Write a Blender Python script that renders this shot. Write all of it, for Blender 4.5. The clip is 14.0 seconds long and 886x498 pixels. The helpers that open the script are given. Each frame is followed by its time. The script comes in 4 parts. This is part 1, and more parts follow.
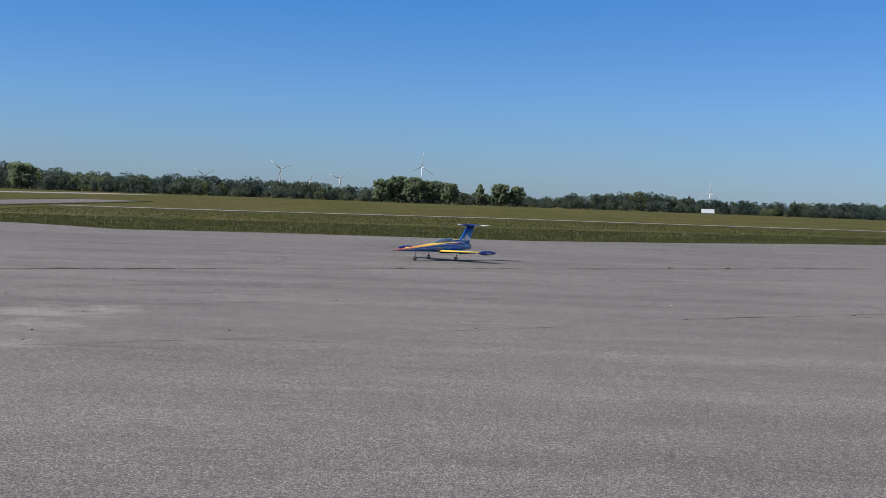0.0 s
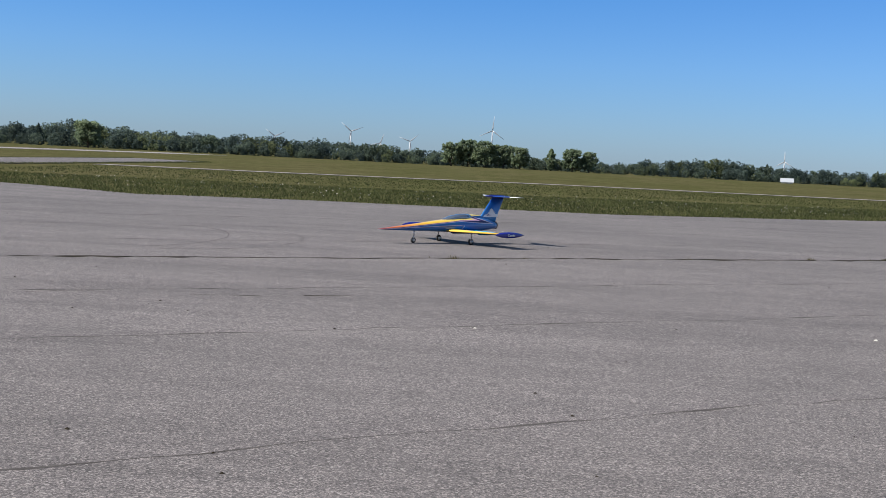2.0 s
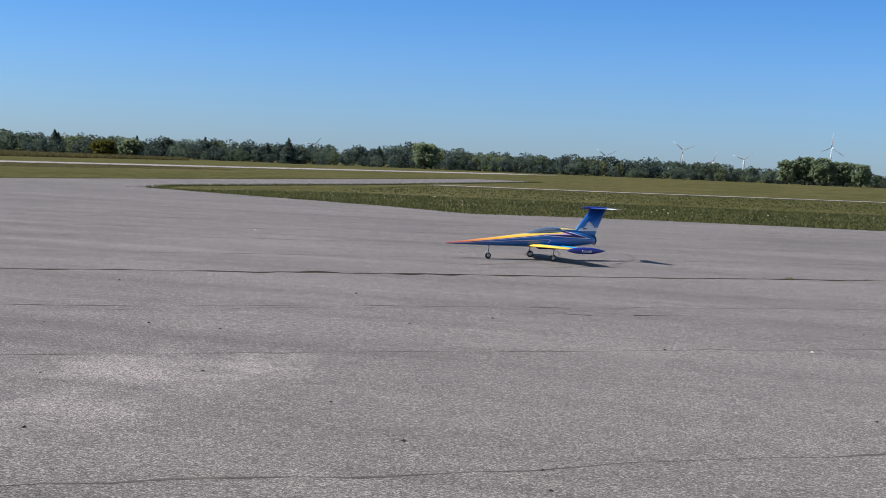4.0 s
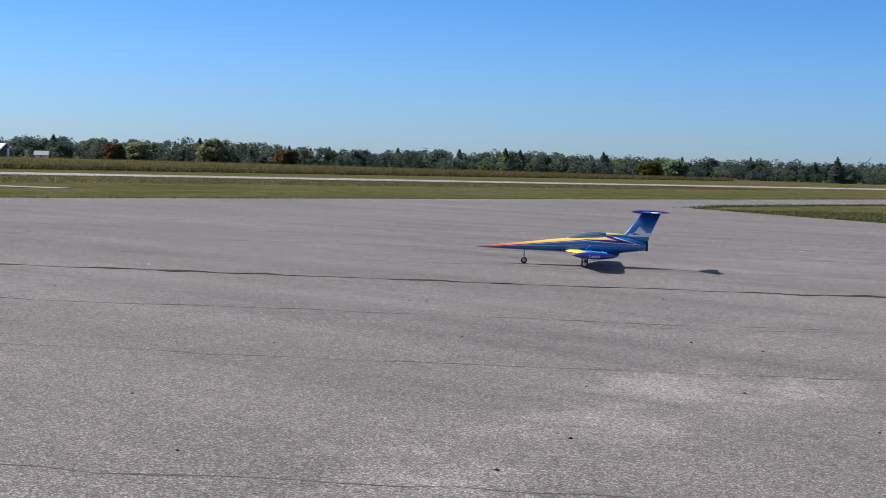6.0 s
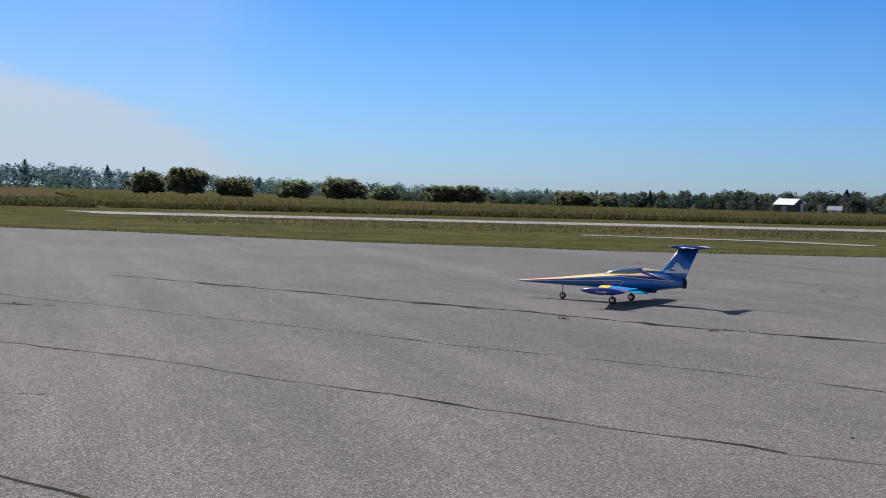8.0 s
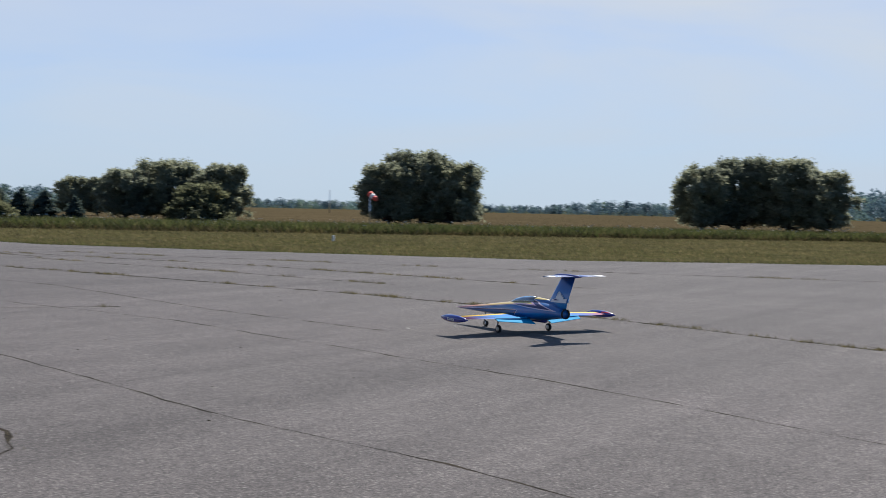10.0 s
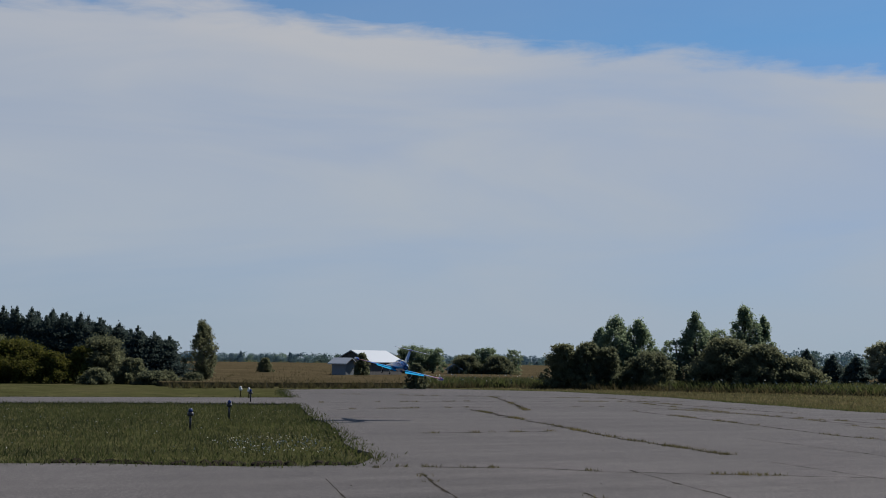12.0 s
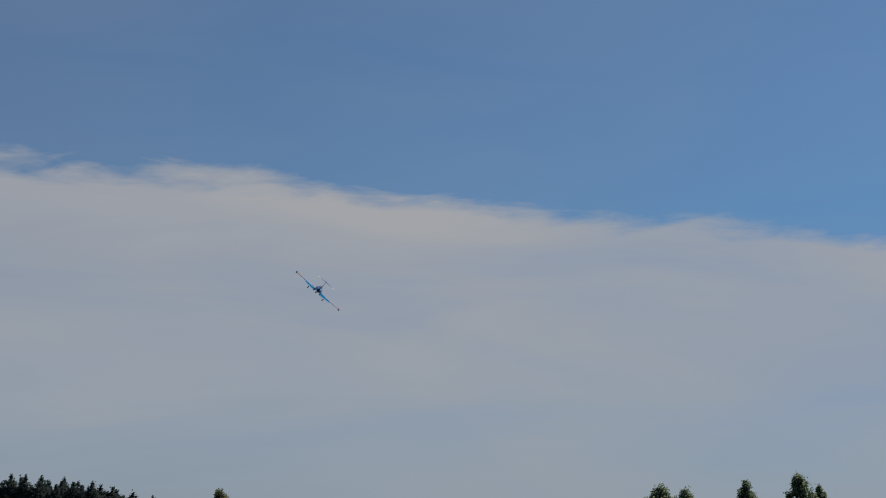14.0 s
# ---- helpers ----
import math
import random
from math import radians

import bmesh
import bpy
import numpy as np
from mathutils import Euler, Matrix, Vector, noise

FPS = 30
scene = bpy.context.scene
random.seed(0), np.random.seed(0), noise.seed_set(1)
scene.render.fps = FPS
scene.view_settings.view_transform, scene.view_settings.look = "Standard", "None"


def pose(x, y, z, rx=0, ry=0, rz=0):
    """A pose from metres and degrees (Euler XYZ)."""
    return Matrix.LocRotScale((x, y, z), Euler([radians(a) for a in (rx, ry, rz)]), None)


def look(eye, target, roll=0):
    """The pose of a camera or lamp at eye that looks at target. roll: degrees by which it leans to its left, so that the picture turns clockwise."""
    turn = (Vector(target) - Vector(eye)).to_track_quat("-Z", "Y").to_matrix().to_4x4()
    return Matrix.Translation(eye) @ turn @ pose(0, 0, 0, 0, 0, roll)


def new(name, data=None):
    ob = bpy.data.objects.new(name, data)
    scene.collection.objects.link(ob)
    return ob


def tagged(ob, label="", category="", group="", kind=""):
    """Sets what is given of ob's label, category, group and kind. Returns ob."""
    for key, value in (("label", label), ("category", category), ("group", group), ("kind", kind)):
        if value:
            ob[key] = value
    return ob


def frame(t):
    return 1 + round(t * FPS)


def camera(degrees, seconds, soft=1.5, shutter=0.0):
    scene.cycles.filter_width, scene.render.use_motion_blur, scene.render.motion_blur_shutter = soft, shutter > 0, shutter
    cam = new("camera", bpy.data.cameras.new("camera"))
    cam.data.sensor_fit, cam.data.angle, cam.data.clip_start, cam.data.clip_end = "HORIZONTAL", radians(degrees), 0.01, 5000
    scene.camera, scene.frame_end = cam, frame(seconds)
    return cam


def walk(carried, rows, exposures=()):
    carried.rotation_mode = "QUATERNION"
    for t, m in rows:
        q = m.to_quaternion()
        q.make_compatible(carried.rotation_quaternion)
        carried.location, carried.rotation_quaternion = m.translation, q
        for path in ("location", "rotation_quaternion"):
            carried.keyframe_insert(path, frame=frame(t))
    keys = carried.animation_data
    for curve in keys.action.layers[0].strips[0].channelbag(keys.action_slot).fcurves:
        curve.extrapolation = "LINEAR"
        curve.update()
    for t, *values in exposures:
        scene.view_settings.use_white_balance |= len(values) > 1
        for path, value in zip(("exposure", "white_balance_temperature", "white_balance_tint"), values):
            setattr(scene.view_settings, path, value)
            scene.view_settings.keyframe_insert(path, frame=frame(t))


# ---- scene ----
from mathutils import geometry

LENS = 36.2
cam = camera(LENS, 14.0, soft=0.75, shutter=0.10)


def cam_row(t, x, y, yaw, pitch, roll):
    return (t, pose(x, y, 1.55 if t < 9 else 1.85, 90 + pitch, roll, yaw))


walk(cam, [cam_row(*r) for r in (
    (0.0, 0.05, -7.90, 0.39, -2.12, -2.09),
    (0.08, 0.05, -7.55, 0.50, -2.17, -2.15),
    (0.3, 0.03, -3.90, 0.90, -2.50, -2.40),
    (0.5, 0.02, -1.53, 1.08, -2.72, -2.60),
    (1.0, 0, 0, 1.14, -3.16, -2.94),
    (1.5, 0, 0, 1.35, -3.43, -2.06),
    (2.0, 0, 0, 3.35, -3.76, -2.92),
    (2.2, 0, 0, 4.59, -3.84, -3.2),
    (4.5, 0, 0, 21.48, -3.51, -2.06),
    (5.0, 0, 0, 26.65, -3.62, -2.04),
    (5.5, 0, 0, 33.68, -3.73, -2.01),
    (6.0, 0, 0, 39.94, -3.53, -1.79),
    (6.5, 0, 0, 48.04, -2.79, -1.59),
    (7.0, -0.15, 0.06, 56.74, -2.25, -1.82),
    (7.5, -1.58, 0.73, 65.13, -2.11, -2.25),
    (7.7, -2.50, 0.95, 68.17, -2.12, -2.01),
    (9.8, -3.1, 0.9, 112.00, -2.23, -1.24),
    (10.0, -3.1, 0.9, 119.82, -1.74, -1.24),
    (10.4, -3.1, 0.9, 129.20, -0.70, -1.51),
    (10.5, -3.1, 0.9, 131.16, -0.52, -1.44),
    (11.0, -3.1, 0.9, 141.53, 1.04, -0.79),
    (11.5, -3.1, 0.9, 149.02, 2.67, -0.66),
    (12.0, -3.25, 0.55, 153.02, 4.70, -0.75),
    (12.5, -5.15, -3.75, 155.64, 6.92, -1.04),
    (13.0, -5.3, -4.04, 157.56, 7.29, -0.87),
    (13.5, -5.3, -4.04, 157.94, 8.15, -0.81),
    (14.0, -5.3, -4.04, 154.23, 11.83, -0.81),
)], exposures=((0.0, 0.78, 6500, 10), (0.5, 0.88, 6500, 10), (1.5, 0.98, 6500, 10), (5.0, 1.04, 6500, 10), (6.5, 1.01, 6500, 10), (7.0, 0.90, 6500, 10), (7.7, 0.73, 6450, 10), (9.8, 0.83, 6450, 10), (10.5, 0.72, 6450, 10), (11.0, 0.58, 6450, 10), (11.5, 0.38, 6400, 10), (12.0, 0.22, 6450, 10), (12.5, 0.05, 6600, 10), (13.0, -0.08, 6720, 10), (13.5, -0.10, 6800, 10), (14.0, -0.12, 6650, 10)))

# ---- light ----
SUN_AZ, SUN_EL = 105.0, 43.0      # degrees, the azimuth counted to the left of +y


def bearing(az, d, z=0.0):
    """The place d metres from the start of the walk, az degrees to the left of +y."""
    return Vector((-math.sin(radians(az)) * d, math.cos(radians(az)) * d, z))


sun = new("sun", bpy.data.lights.new("sun", "SUN"))
sun.data.energy, sun.data.angle, sun.data.color = 5.0, radians(0.55), (1.0, 0.95, 0.88)
sun.matrix_world = look((0, 0, 0), -bearing(SUN_AZ, math.cos(radians(SUN_EL)), math.sin(radians(SUN_EL)))) @ pose(0, 0, 0)

world = bpy.data.worlds.new("sky")
scene.world = world
world.use_nodes = True
wn, wl = world.node_tree.nodes, world.node_tree.links
wn.clear()


def wmath(op, a, b=None, c=None):
    n = wn.new("ShaderNodeMath")
    n.operation = op
    for i, v in enumerate((a, b, c)):
        if v is None:
            continue
        if isinstance(v, (int, float)):
            n.inputs[i].default_value = v
        else:
            wl.new(v, n.inputs[i])
    return n.outputs[0]


sky = wn.new("ShaderNodeTexSky")
sky.sky_type, sky.sun_disc = "NISHITA", False
sky.sun_elevation, sky.sun_rotation = radians(SUN_EL), radians(-SUN_AZ)
sky.air_density, sky.dust_density, sky.ozone_density = 1.0, 0.3, 3.0
coord = wn.new("ShaderNodeTexCoord")
sep = wn.new("ShaderNodeSeparateXYZ")
wl.new(coord.outputs["Generated"], sep.inputs[0])
dx, dy, dz = sep.outputs
elev = wmath("MULTIPLY", wmath("ARCSINE", dz), 57.2958)
turn = wmath("MULTIPLY", wmath("ARCTAN2", wmath("MULTIPLY", dx, -1.0), dy), 57.2958)
turn = wmath("ADD", turn, wmath("MULTIPLY", wmath("LESS_THAN", turn, -60.0), 360.0))
# the upper edge of the cloud bank, by azimuth
edge = wn.new("ShaderNodeFloatCurve")
curve = edge.mapping.curves[0]
pts = ((0, 0), (75, 0), (83, 2.8), (93, 6.0), (104, 10.6), (114, 11.6), (124, 11.2), (139.5, 13.0), (149, 13.8), (157.5, 14.7), (175, 15.0), (240, 16), (290, 4), (300, 0))
curve.points[0].location = (0, 0)
curve.points[1].location = (1, 0)
for a, e in pts[1:]:
    curve.points.new(a / 300, e / 20)
edge.mapping.update()
wl.new(wmath("DIVIDE", turn, 300.0), edge.inputs["Value"])
comb = wn.new("ShaderNodeCombineXYZ")
wl.new(wmath("MULTIPLY", turn, 0.10), comb.inputs[0])
wl.new(wmath("MULTIPLY", elev, 0.42), comb.inputs[1])


def wnoise(scale, detail, rough, dist=0.0):
    n = wn.new("ShaderNodeTexNoise")
    n.inputs["Scale"].default_value, n.inputs["Detail"].default_value = scale, detail
    n.inputs["Roughness"].default_value, n.inputs["Distortion"].default_value = rough, dist
    wl.new(comb.outputs[0], n.inputs["Vector"])
    return n.outputs[0]


ragged = wmath("MULTIPLY", wmath("SUBTRACT", wnoise(1.0, 6, 0.55, 0.3), 0.5), 3.2)
fluff = wmath("MULTIPLY", wmath("SUBTRACT", wnoise(3.6, 5, 0.6, 0.5), 0.5), 1.3)
ragged = wmath("ADD", wmath("MULTIPLY", ragged, 0.8), fluff)
height = wmath("MULTIPLY", edge.outputs[0], 20.0)
inside = wmath("SUBTRACT", wmath("ADD", height, ragged), elev)
bank = wn.new("ShaderNodeMapRange")
bank.interpolation_type = "SMOOTHSTEP"
wl.new(inside, bank.inputs["Value"])
bank.inputs["From Min"].default_value, bank.inputs["From Max"].default_value = -0.25, 1.15
has = wmath("MINIMUM", wmath("MULTIPLY", height, 0.4), 1.0)
streak = wn.new("ShaderNodeMapRange")
wl.new(wnoise(0.55, 5, 0.5, 0.6), streak.inputs["Value"])
for k, v in (("From Min", 0.3), ("From Max", 0.7), ("To Min", 0.70), ("To Max", 1.0)):
    streak.inputs[k].default_value = v
cover = wmath("MULTIPLY", wmath("MULTIPLY", wmath("MAXIMUM", bank.outputs[0], 0.24), has), streak.outputs[0])
tint = wn.new("ShaderNodeValToRGB")
wl.new(wmath("DIVIDE", wmath("MAXIMUM", elev, 0.0), 60.0), tint.inputs[0])
for i, (e, c) in enumerate(((0.0, (0.56, 0.79, 1.28)), (0.07, (0.46, 0.785, 1.36)), (0.14, (0.31, 0.715, 1.30)), (0.22, (0.38, 0.97, 1.36)), (0.42, (0.42, 1.02, 1.40)), (0.8, (0.55, 0.78, 1.05)))):
    el = tint.color_ramp.elements[i] if i < 2 else tint.color_ramp.elements.new(e)
    el.position, el.color = e, (*c, 1)
blue = wn.new("ShaderNodeMix")
blue.data_type, blue.blend_type = "RGBA", "MULTIPLY"
blue.inputs["Factor"].default_value = 1.0
wl.new(sky.outputs[0], blue.inputs["A"])
wl.new(tint.outputs[0], blue.inputs["B"])
cloud = wn.new("ShaderNodeMix")
cloud.data_type = "RGBA"
wl.new(cover, cloud.inputs["Factor"])
wl.new(blue.outputs["Result"], cloud.inputs["A"])
shade = wn.new("ShaderNodeValToRGB")
wl.new(wmath("DIVIDE", wmath("MAXIMUM", elev, 0.0), 20.0), shade.inputs[0])
for i, (e, c) in enumerate(((0.0, (0.60, 0.72, 0.86)), (0.25, (0.66, 0.755, 0.875)), (0.5, (0.725, 0.785, 0.87)), (0.72, (0.80, 0.82, 0.875)))):
    el = shade.color_ramp.elements[i] if i < 2 else shade.color_ramp.elements.new(e)
    el.position, el.color = e, (*c, 1)
gain = wn.new("ShaderNodeVectorMath")
gain.operation = "SCALE"
gain.inputs["Scale"].default_value = 10.0
wl.new(shade.outputs[0], gain.inputs[0])
wl.new(gain.outputs[0], cloud.inputs["B"])
backg = wn.new("ShaderNodeBackground")
backg.inputs["Strength"].default_value = 0.05
wl.new(cloud.outputs["Result"], backg.inputs["Color"])
wout = wn.new("ShaderNodeOutputWorld")
wl.new(backg.outputs[0], wout.inputs["Surface"])

# ---- materials ----


class Mat:
    """A principled material whose nodes are written in short."""

    def __init__(self, name, colour=(0.5, 0.5, 0.5), rough=0.6, metal=0.0, spec=0.5):
        self.m = bpy.data.materials.new(name)
        self.m.use_nodes = True
        self.n, self.l = self.m.node_tree.nodes, self.m.node_tree.links
        self.b = self.n["Principled BSDF"]
        self.set("Base Color", (*colour, 1)), self.set("Roughness", rough), self.set("Metallic", metal), self.set("Specular IOR Level", spec)

    def set(self, key, v):
        if isinstance(v, bpy.types.NodeSocket):
            self.l.new(v, self.b.inputs[key])
        else:
            self.b.inputs[key].default_value = v
        return self

    def coord(self, which="Object"):
        return self.n.new("ShaderNodeTexCoord").outputs[which]

    def place(self):
        return self.n.new("ShaderNodeNewGeometry").outputs["Position"]

    def noise(self, vec, scale, detail=4, rough=0.55, dist=0.0):
        k = self.n.new("ShaderNodeTexNoise")
        for key, v in (("Scale", scale), ("Detail", detail), ("Roughness", rough), ("Distortion", dist)):
            k.inputs[key].default_value = v
        self.l.new(vec, k.inputs["Vector"])
        return k.outputs[0]

    def scaled(self, vec, s, rot=0.0):
        k = self.n.new("ShaderNodeMapping")
        k.inputs["Scale"].default_value = s
        k.inputs["Rotation"].default_value = (0, 0, radians(rot))
        self.l.new(vec, k.inputs["Vector"])
        return k.outputs[0]

    def ramp(self, fac, *stops):
        k = self.n.new("ShaderNodeValToRGB")
        e = k.color_ramp.elements
        for i, (p, c) in enumerate(stops):
            el = e[i] if i < 2 else e.new(p)
            el.position, el.color = p, (*c, 1) if len(c) == 3 else c
        self.l.new(fac, k.inputs[0])
        return k.outputs[0]

    def mix(self, fac, a, b, blend="MIX"):
        k = self.n.new("ShaderNodeMix")
        k.data_type, k.blend_type = "RGBA", blend
        for key, v in (("Factor", fac), ("A", a), ("B", b)):
            sock = k.inputs[key]
            if isinstance(v, bpy.types.NodeSocket):
                self.l.new(v, sock)
            else:
                sock.default_value = v if key == "Factor" else (*v, 1)
        return k.outputs["Result"]

    def math(self, op, a, b=None, c=None):
        k = self.n.new("ShaderNodeMath")
        k.operation = op
        for i, v in enumerate((a, b, c)):
            if v is None:
                continue
            if isinstance(v, bpy.types.NodeSocket):
                self.l.new(v, k.inputs[i])
            else:
                k.inputs[i].default_value = v
        return k.outputs[0]

    def xyz(self, vec):
        k = self.n.new("ShaderNodeSeparateXYZ")
        self.l.new(vec, k.inputs[0])
        return k.outputs

    def bump(self, h, strength=0.3, distance=0.01):
        k = self.n.new("ShaderNodeBump")
        k.inputs["Strength"].default_value, k.inputs["Distance"].default_value = strength, distance
        self.l.new(h, k.inputs["Height"])
        return self.set("Normal", k.outputs[0])

    def island(self):
        return self.n.new("ShaderNodeNewGeometry").outputs["Random Per Island"]


def grey(v, tint=(1, 1, 1)):
    return tuple(v * t for t in tint)


WARM = (1.055, 0.96, 0.965)


def pavement_material(name, base, streak_rot, concrete=0.0, worn=()):
    """Worn paving. concrete: its value on the southern half of the apron; worn: (x, y, radius) of pale bald spots."""
    m = Mat(name, rough=0.92, spec=0.05)
    m.set("Sheen Weight", 0.07).set("Sheen Roughness", 0.6).set("Sheen Tint", (1.0, 0.95, 0.9, 1))
    p = m.place()
    fine = m.noise(p, 130, 2, 0.7)
    speck = m.noise(p, 105, 3, 0.8)
    mid = m.noise(p, 1.3, 6, 0.65)
    large = m.noise(p, 0.16, 4, 0.55, 0.4)
    lanes = m.noise(m.scaled(p, (0.05, 0.9, 1), streak_rot), 1.0, 5, 0.65)
    streaks = m.noise(m.scaled(p, (0.35, 5.0, 1), streak_rot), 1.0, 5, 0.7)
    val = m.math("ADD", m.math("MULTIPLY", m.math("SUBTRACT", large, 0.5), 0.75), 1.0)
    val = m.math("ADD", val, m.math("MULTIPLY", m.math("SUBTRACT", lanes, 0.5), 1.05))
    val = m.math("ADD", val, m.math("MULTIPLY", m.math("SUBTRACT", mid, 0.5), 0.45))
    val = m.math("ADD", val, m.math("MULTIPLY", m.math("SUBTRACT", streaks, 0.5), 0.42))
    blotch = m.noise(m.scaled(p, (1.0, 2.2, 1), streak_rot), 4.5, 8, 0.82)
    val = m.math("ADD", val, m.math("MULTIPLY", m.math("SUBTRACT", blotch, 0.5), 0.9))
    coarse = m.noise(p, 34, 3, 0.8)
    val = m.math("ADD", val, m.math("MULTIPLY", m.math("SUBTRACT", coarse, 0.5), 0.9))
    x, y, z = m.xyz(p)
    for wx, wy, wr in worn:
        d = m.math("SQRT", m.math("ADD", m.math("POWER", m.math("SUBTRACT", x, wx), 2.0), m.math("POWER", m.math("SUBTRACT", y, wy), 2.0)))
        spot = m.math("SUBTRACT", m.math("ADD", wr, m.math("MULTIPLY", m.math("SUBTRACT", mid, 0.5), 2.4)), d)
        val = m.math("ADD", val, m.math("MULTIPLY", m.math("MINIMUM", m.math("MAXIMUM", m.math("MULTIPLY", spot, 1.6), 0.0), 1.0), 0.55))
    cells = m.n.new("ShaderNodeTexVoronoi")
    cells.inputs["Scale"].default_value = 92
    m.l.new(p, cells.inputs["Vector"])
    stones = m.ramp(m.xyz(cells.outputs["Color"])[0], (0.0, (0.36, 0.36, 0.36)), (0.6, (0.98, 0.98, 0.98)), (1.0, (1.9, 1.87, 1.8)))
    grain = m.ramp(speck, (0.40, (0.45, 0.45, 0.45)), (0.50, (1.0, 0.99, 0.98)), (0.60, (1.8, 1.77, 1.72)))
    tone = m.n.new("ShaderNodeCombineColor")
    south = m.math("MULTIPLY", m.math("MINIMUM", m.math("MAXIMUM", m.math("MULTIPLY_ADD", m.math("ADD", y, m.math("MULTIPLY", mid, 4.0)), -0.2, 0.6), 0.0), 1.0), concrete - base if concrete else 0.0)
    level = m.math("MULTIPLY", val, m.math("ADD", south, base))
    for k, t in enumerate(WARM):
        m.l.new(m.math("MULTIPLY", level, t), tone.inputs[k])
    chips = m.n.new("ShaderNodeTexVoronoi")
    chips.inputs["Scale"].default_value = 38
    m.l.new(p, chips.inputs["Vector"])
    pale = m.math("MULTIPLY", m.math("GREATER_THAN", m.xyz(chips.outputs["Color"])[1], 0.80), m.math("LESS_THAN", chips.outputs["Distance"], 0.30))
    body = m.mix(1.0, m.mix(1.0, tone.outputs[0], grain, "MULTIPLY"), stones, "MULTIPLY")
    m.set("Base Color", m.mix(m.math("MULTIPLY", pale, 0.65), body, (0.26, 0.245, 0.23)))
    m.bump(fine, 0.12, 0.002)
    return m


M = {}
M["asphalt"] = pavement_material("worn_asphalt", 0.080, 53, 0.062, ((-4.9, 8.6, 0.9), (-4.2, 9.2, 0.6), (-4.4, 6.8, 0.7), (-4.3, 5.2, 0.6)))
M["runway"] = pavement_material("pale_runway", 0.155, 0)
M["joint"] = Mat("joint_filler", (0.02, 0.018, 0.016), 0.95, 0.0, 0.02)
M["joint"].set("Base Color", M["joint"].ramp(M["joint"].noise(M["joint"].place(), 2.5, 5, 0.7), (0.35, (0.010, 0.009, 0.007)), (0.65, (0.042, 0.036, 0.028))))
M["faint"] = Mat("faint_joint", (0.05, 0.046, 0.043), 0.95, 0.0, 0.04)
M["faint"].set("Base Color", M["faint"].ramp(M["faint"].noise(M["faint"].place(), 3.5, 5, 0.7), (0.35, (0.046, 0.042, 0.040)), (0.62, (0.078, 0.072, 0.068))))
M["tyre"] = Mat("tyre_rubber_mark", (0.066, 0.060, 0.058), 0.9, 0.0, 0.06)


def grass_material(name, a, b, c):
    m = Mat(name, rough=0.95, spec=0.0)
    p = m.place()
    big = m.noise(m.scaled(p, (1.0, 0.14, 1), 8), 0.07, 6, 0.65, 0.6)
    mid = m.noise(p, 0.5, 5, 0.65)
    fine = m.noise(p, 9, 4, 0.7)
    col = m.ramp(big, (0.41, a), (0.5, b), (0.59, c))
    patchy = m.noise(m.scaled(p, (1, 0.5, 1), 25), 0.13, 6, 0.75, 0.8)
    col = m.mix(0.5, col, m.ramp(patchy, (0.41, tuple(v * 0.6 for v in a)), (0.5, b), (0.59, tuple(v * 1.25 for v in c))))
    col = m.mix(0.35, col, m.ramp(mid, (0.36, tuple(v * 0.5 for v in a)), (0.64, tuple(v * 1.4 for v in b))))
    col = m.mix(0.35, col, m.ramp(fine, (0.3, tuple(v * 0.4 for v in a)), (0.7, tuple(v * 1.6 for v in b))))
    tufts = m.noise(p, 0.8, 8, 0.8, 0.5)
    m.set("Base Color", m.mix(0.55, col, m.ramp(tufts, (0.38, (0.5, 0.5, 0.5)), (0.62, (1.55, 1.5, 1.4))), "MULTIPLY"))
    return m.bump(m.math("ADD", fine, mid), 0.8, 0.08)


M["grass"] = grass_material("mown_meadow", (0.043, 0.050, 0.019), (0.060, 0.059, 0.027), (0.082, 0.070, 0.041))

# ---- builders ----


def mesh_of(name, verts, faces, material, smooth=False):
    me = bpy.data.meshes.new(name)
    me.from_pydata([tuple(map(float, v)) for v in verts], [], [tuple(map(int, f)) for f in faces])
    me.materials.append(material.m)
    if smooth:
        me.polygons.foreach_set("use_smooth", [True] * len(me.polygons))
    me.update()
    return me


def solid(name, verts, faces, material, parent=None, label="", smooth=False):
    """ONE mesh object, under its thing if a parent is given."""
    ob = new(name, mesh_of(name, verts, faces, material, smooth))
    ob.parent = parent
    return tagged(ob, label)


def part(name, bm, material, parent=None, label="", smooth=True):
    me = bpy.data.meshes.new(name)
    bmesh.ops.recalc_face_normals(bm, faces=bm.faces)
    bm.to_mesh(me)
    bm.free()
    me.materials.append(material.m)
    if smooth:
        me.polygons.foreach_set("use_smooth", [True] * len(me.polygons))
    ob = new(name, me)
    ob.parent = parent
    return tagged(ob, label)


def thing(name, label, category, m=None, group="", kind=""):
    ob = new(name)
    ob.empty_display_size = 0.2
    if m is not None:
        ob.matrix_world = m
    return tagged(ob, label, category, group, kind)


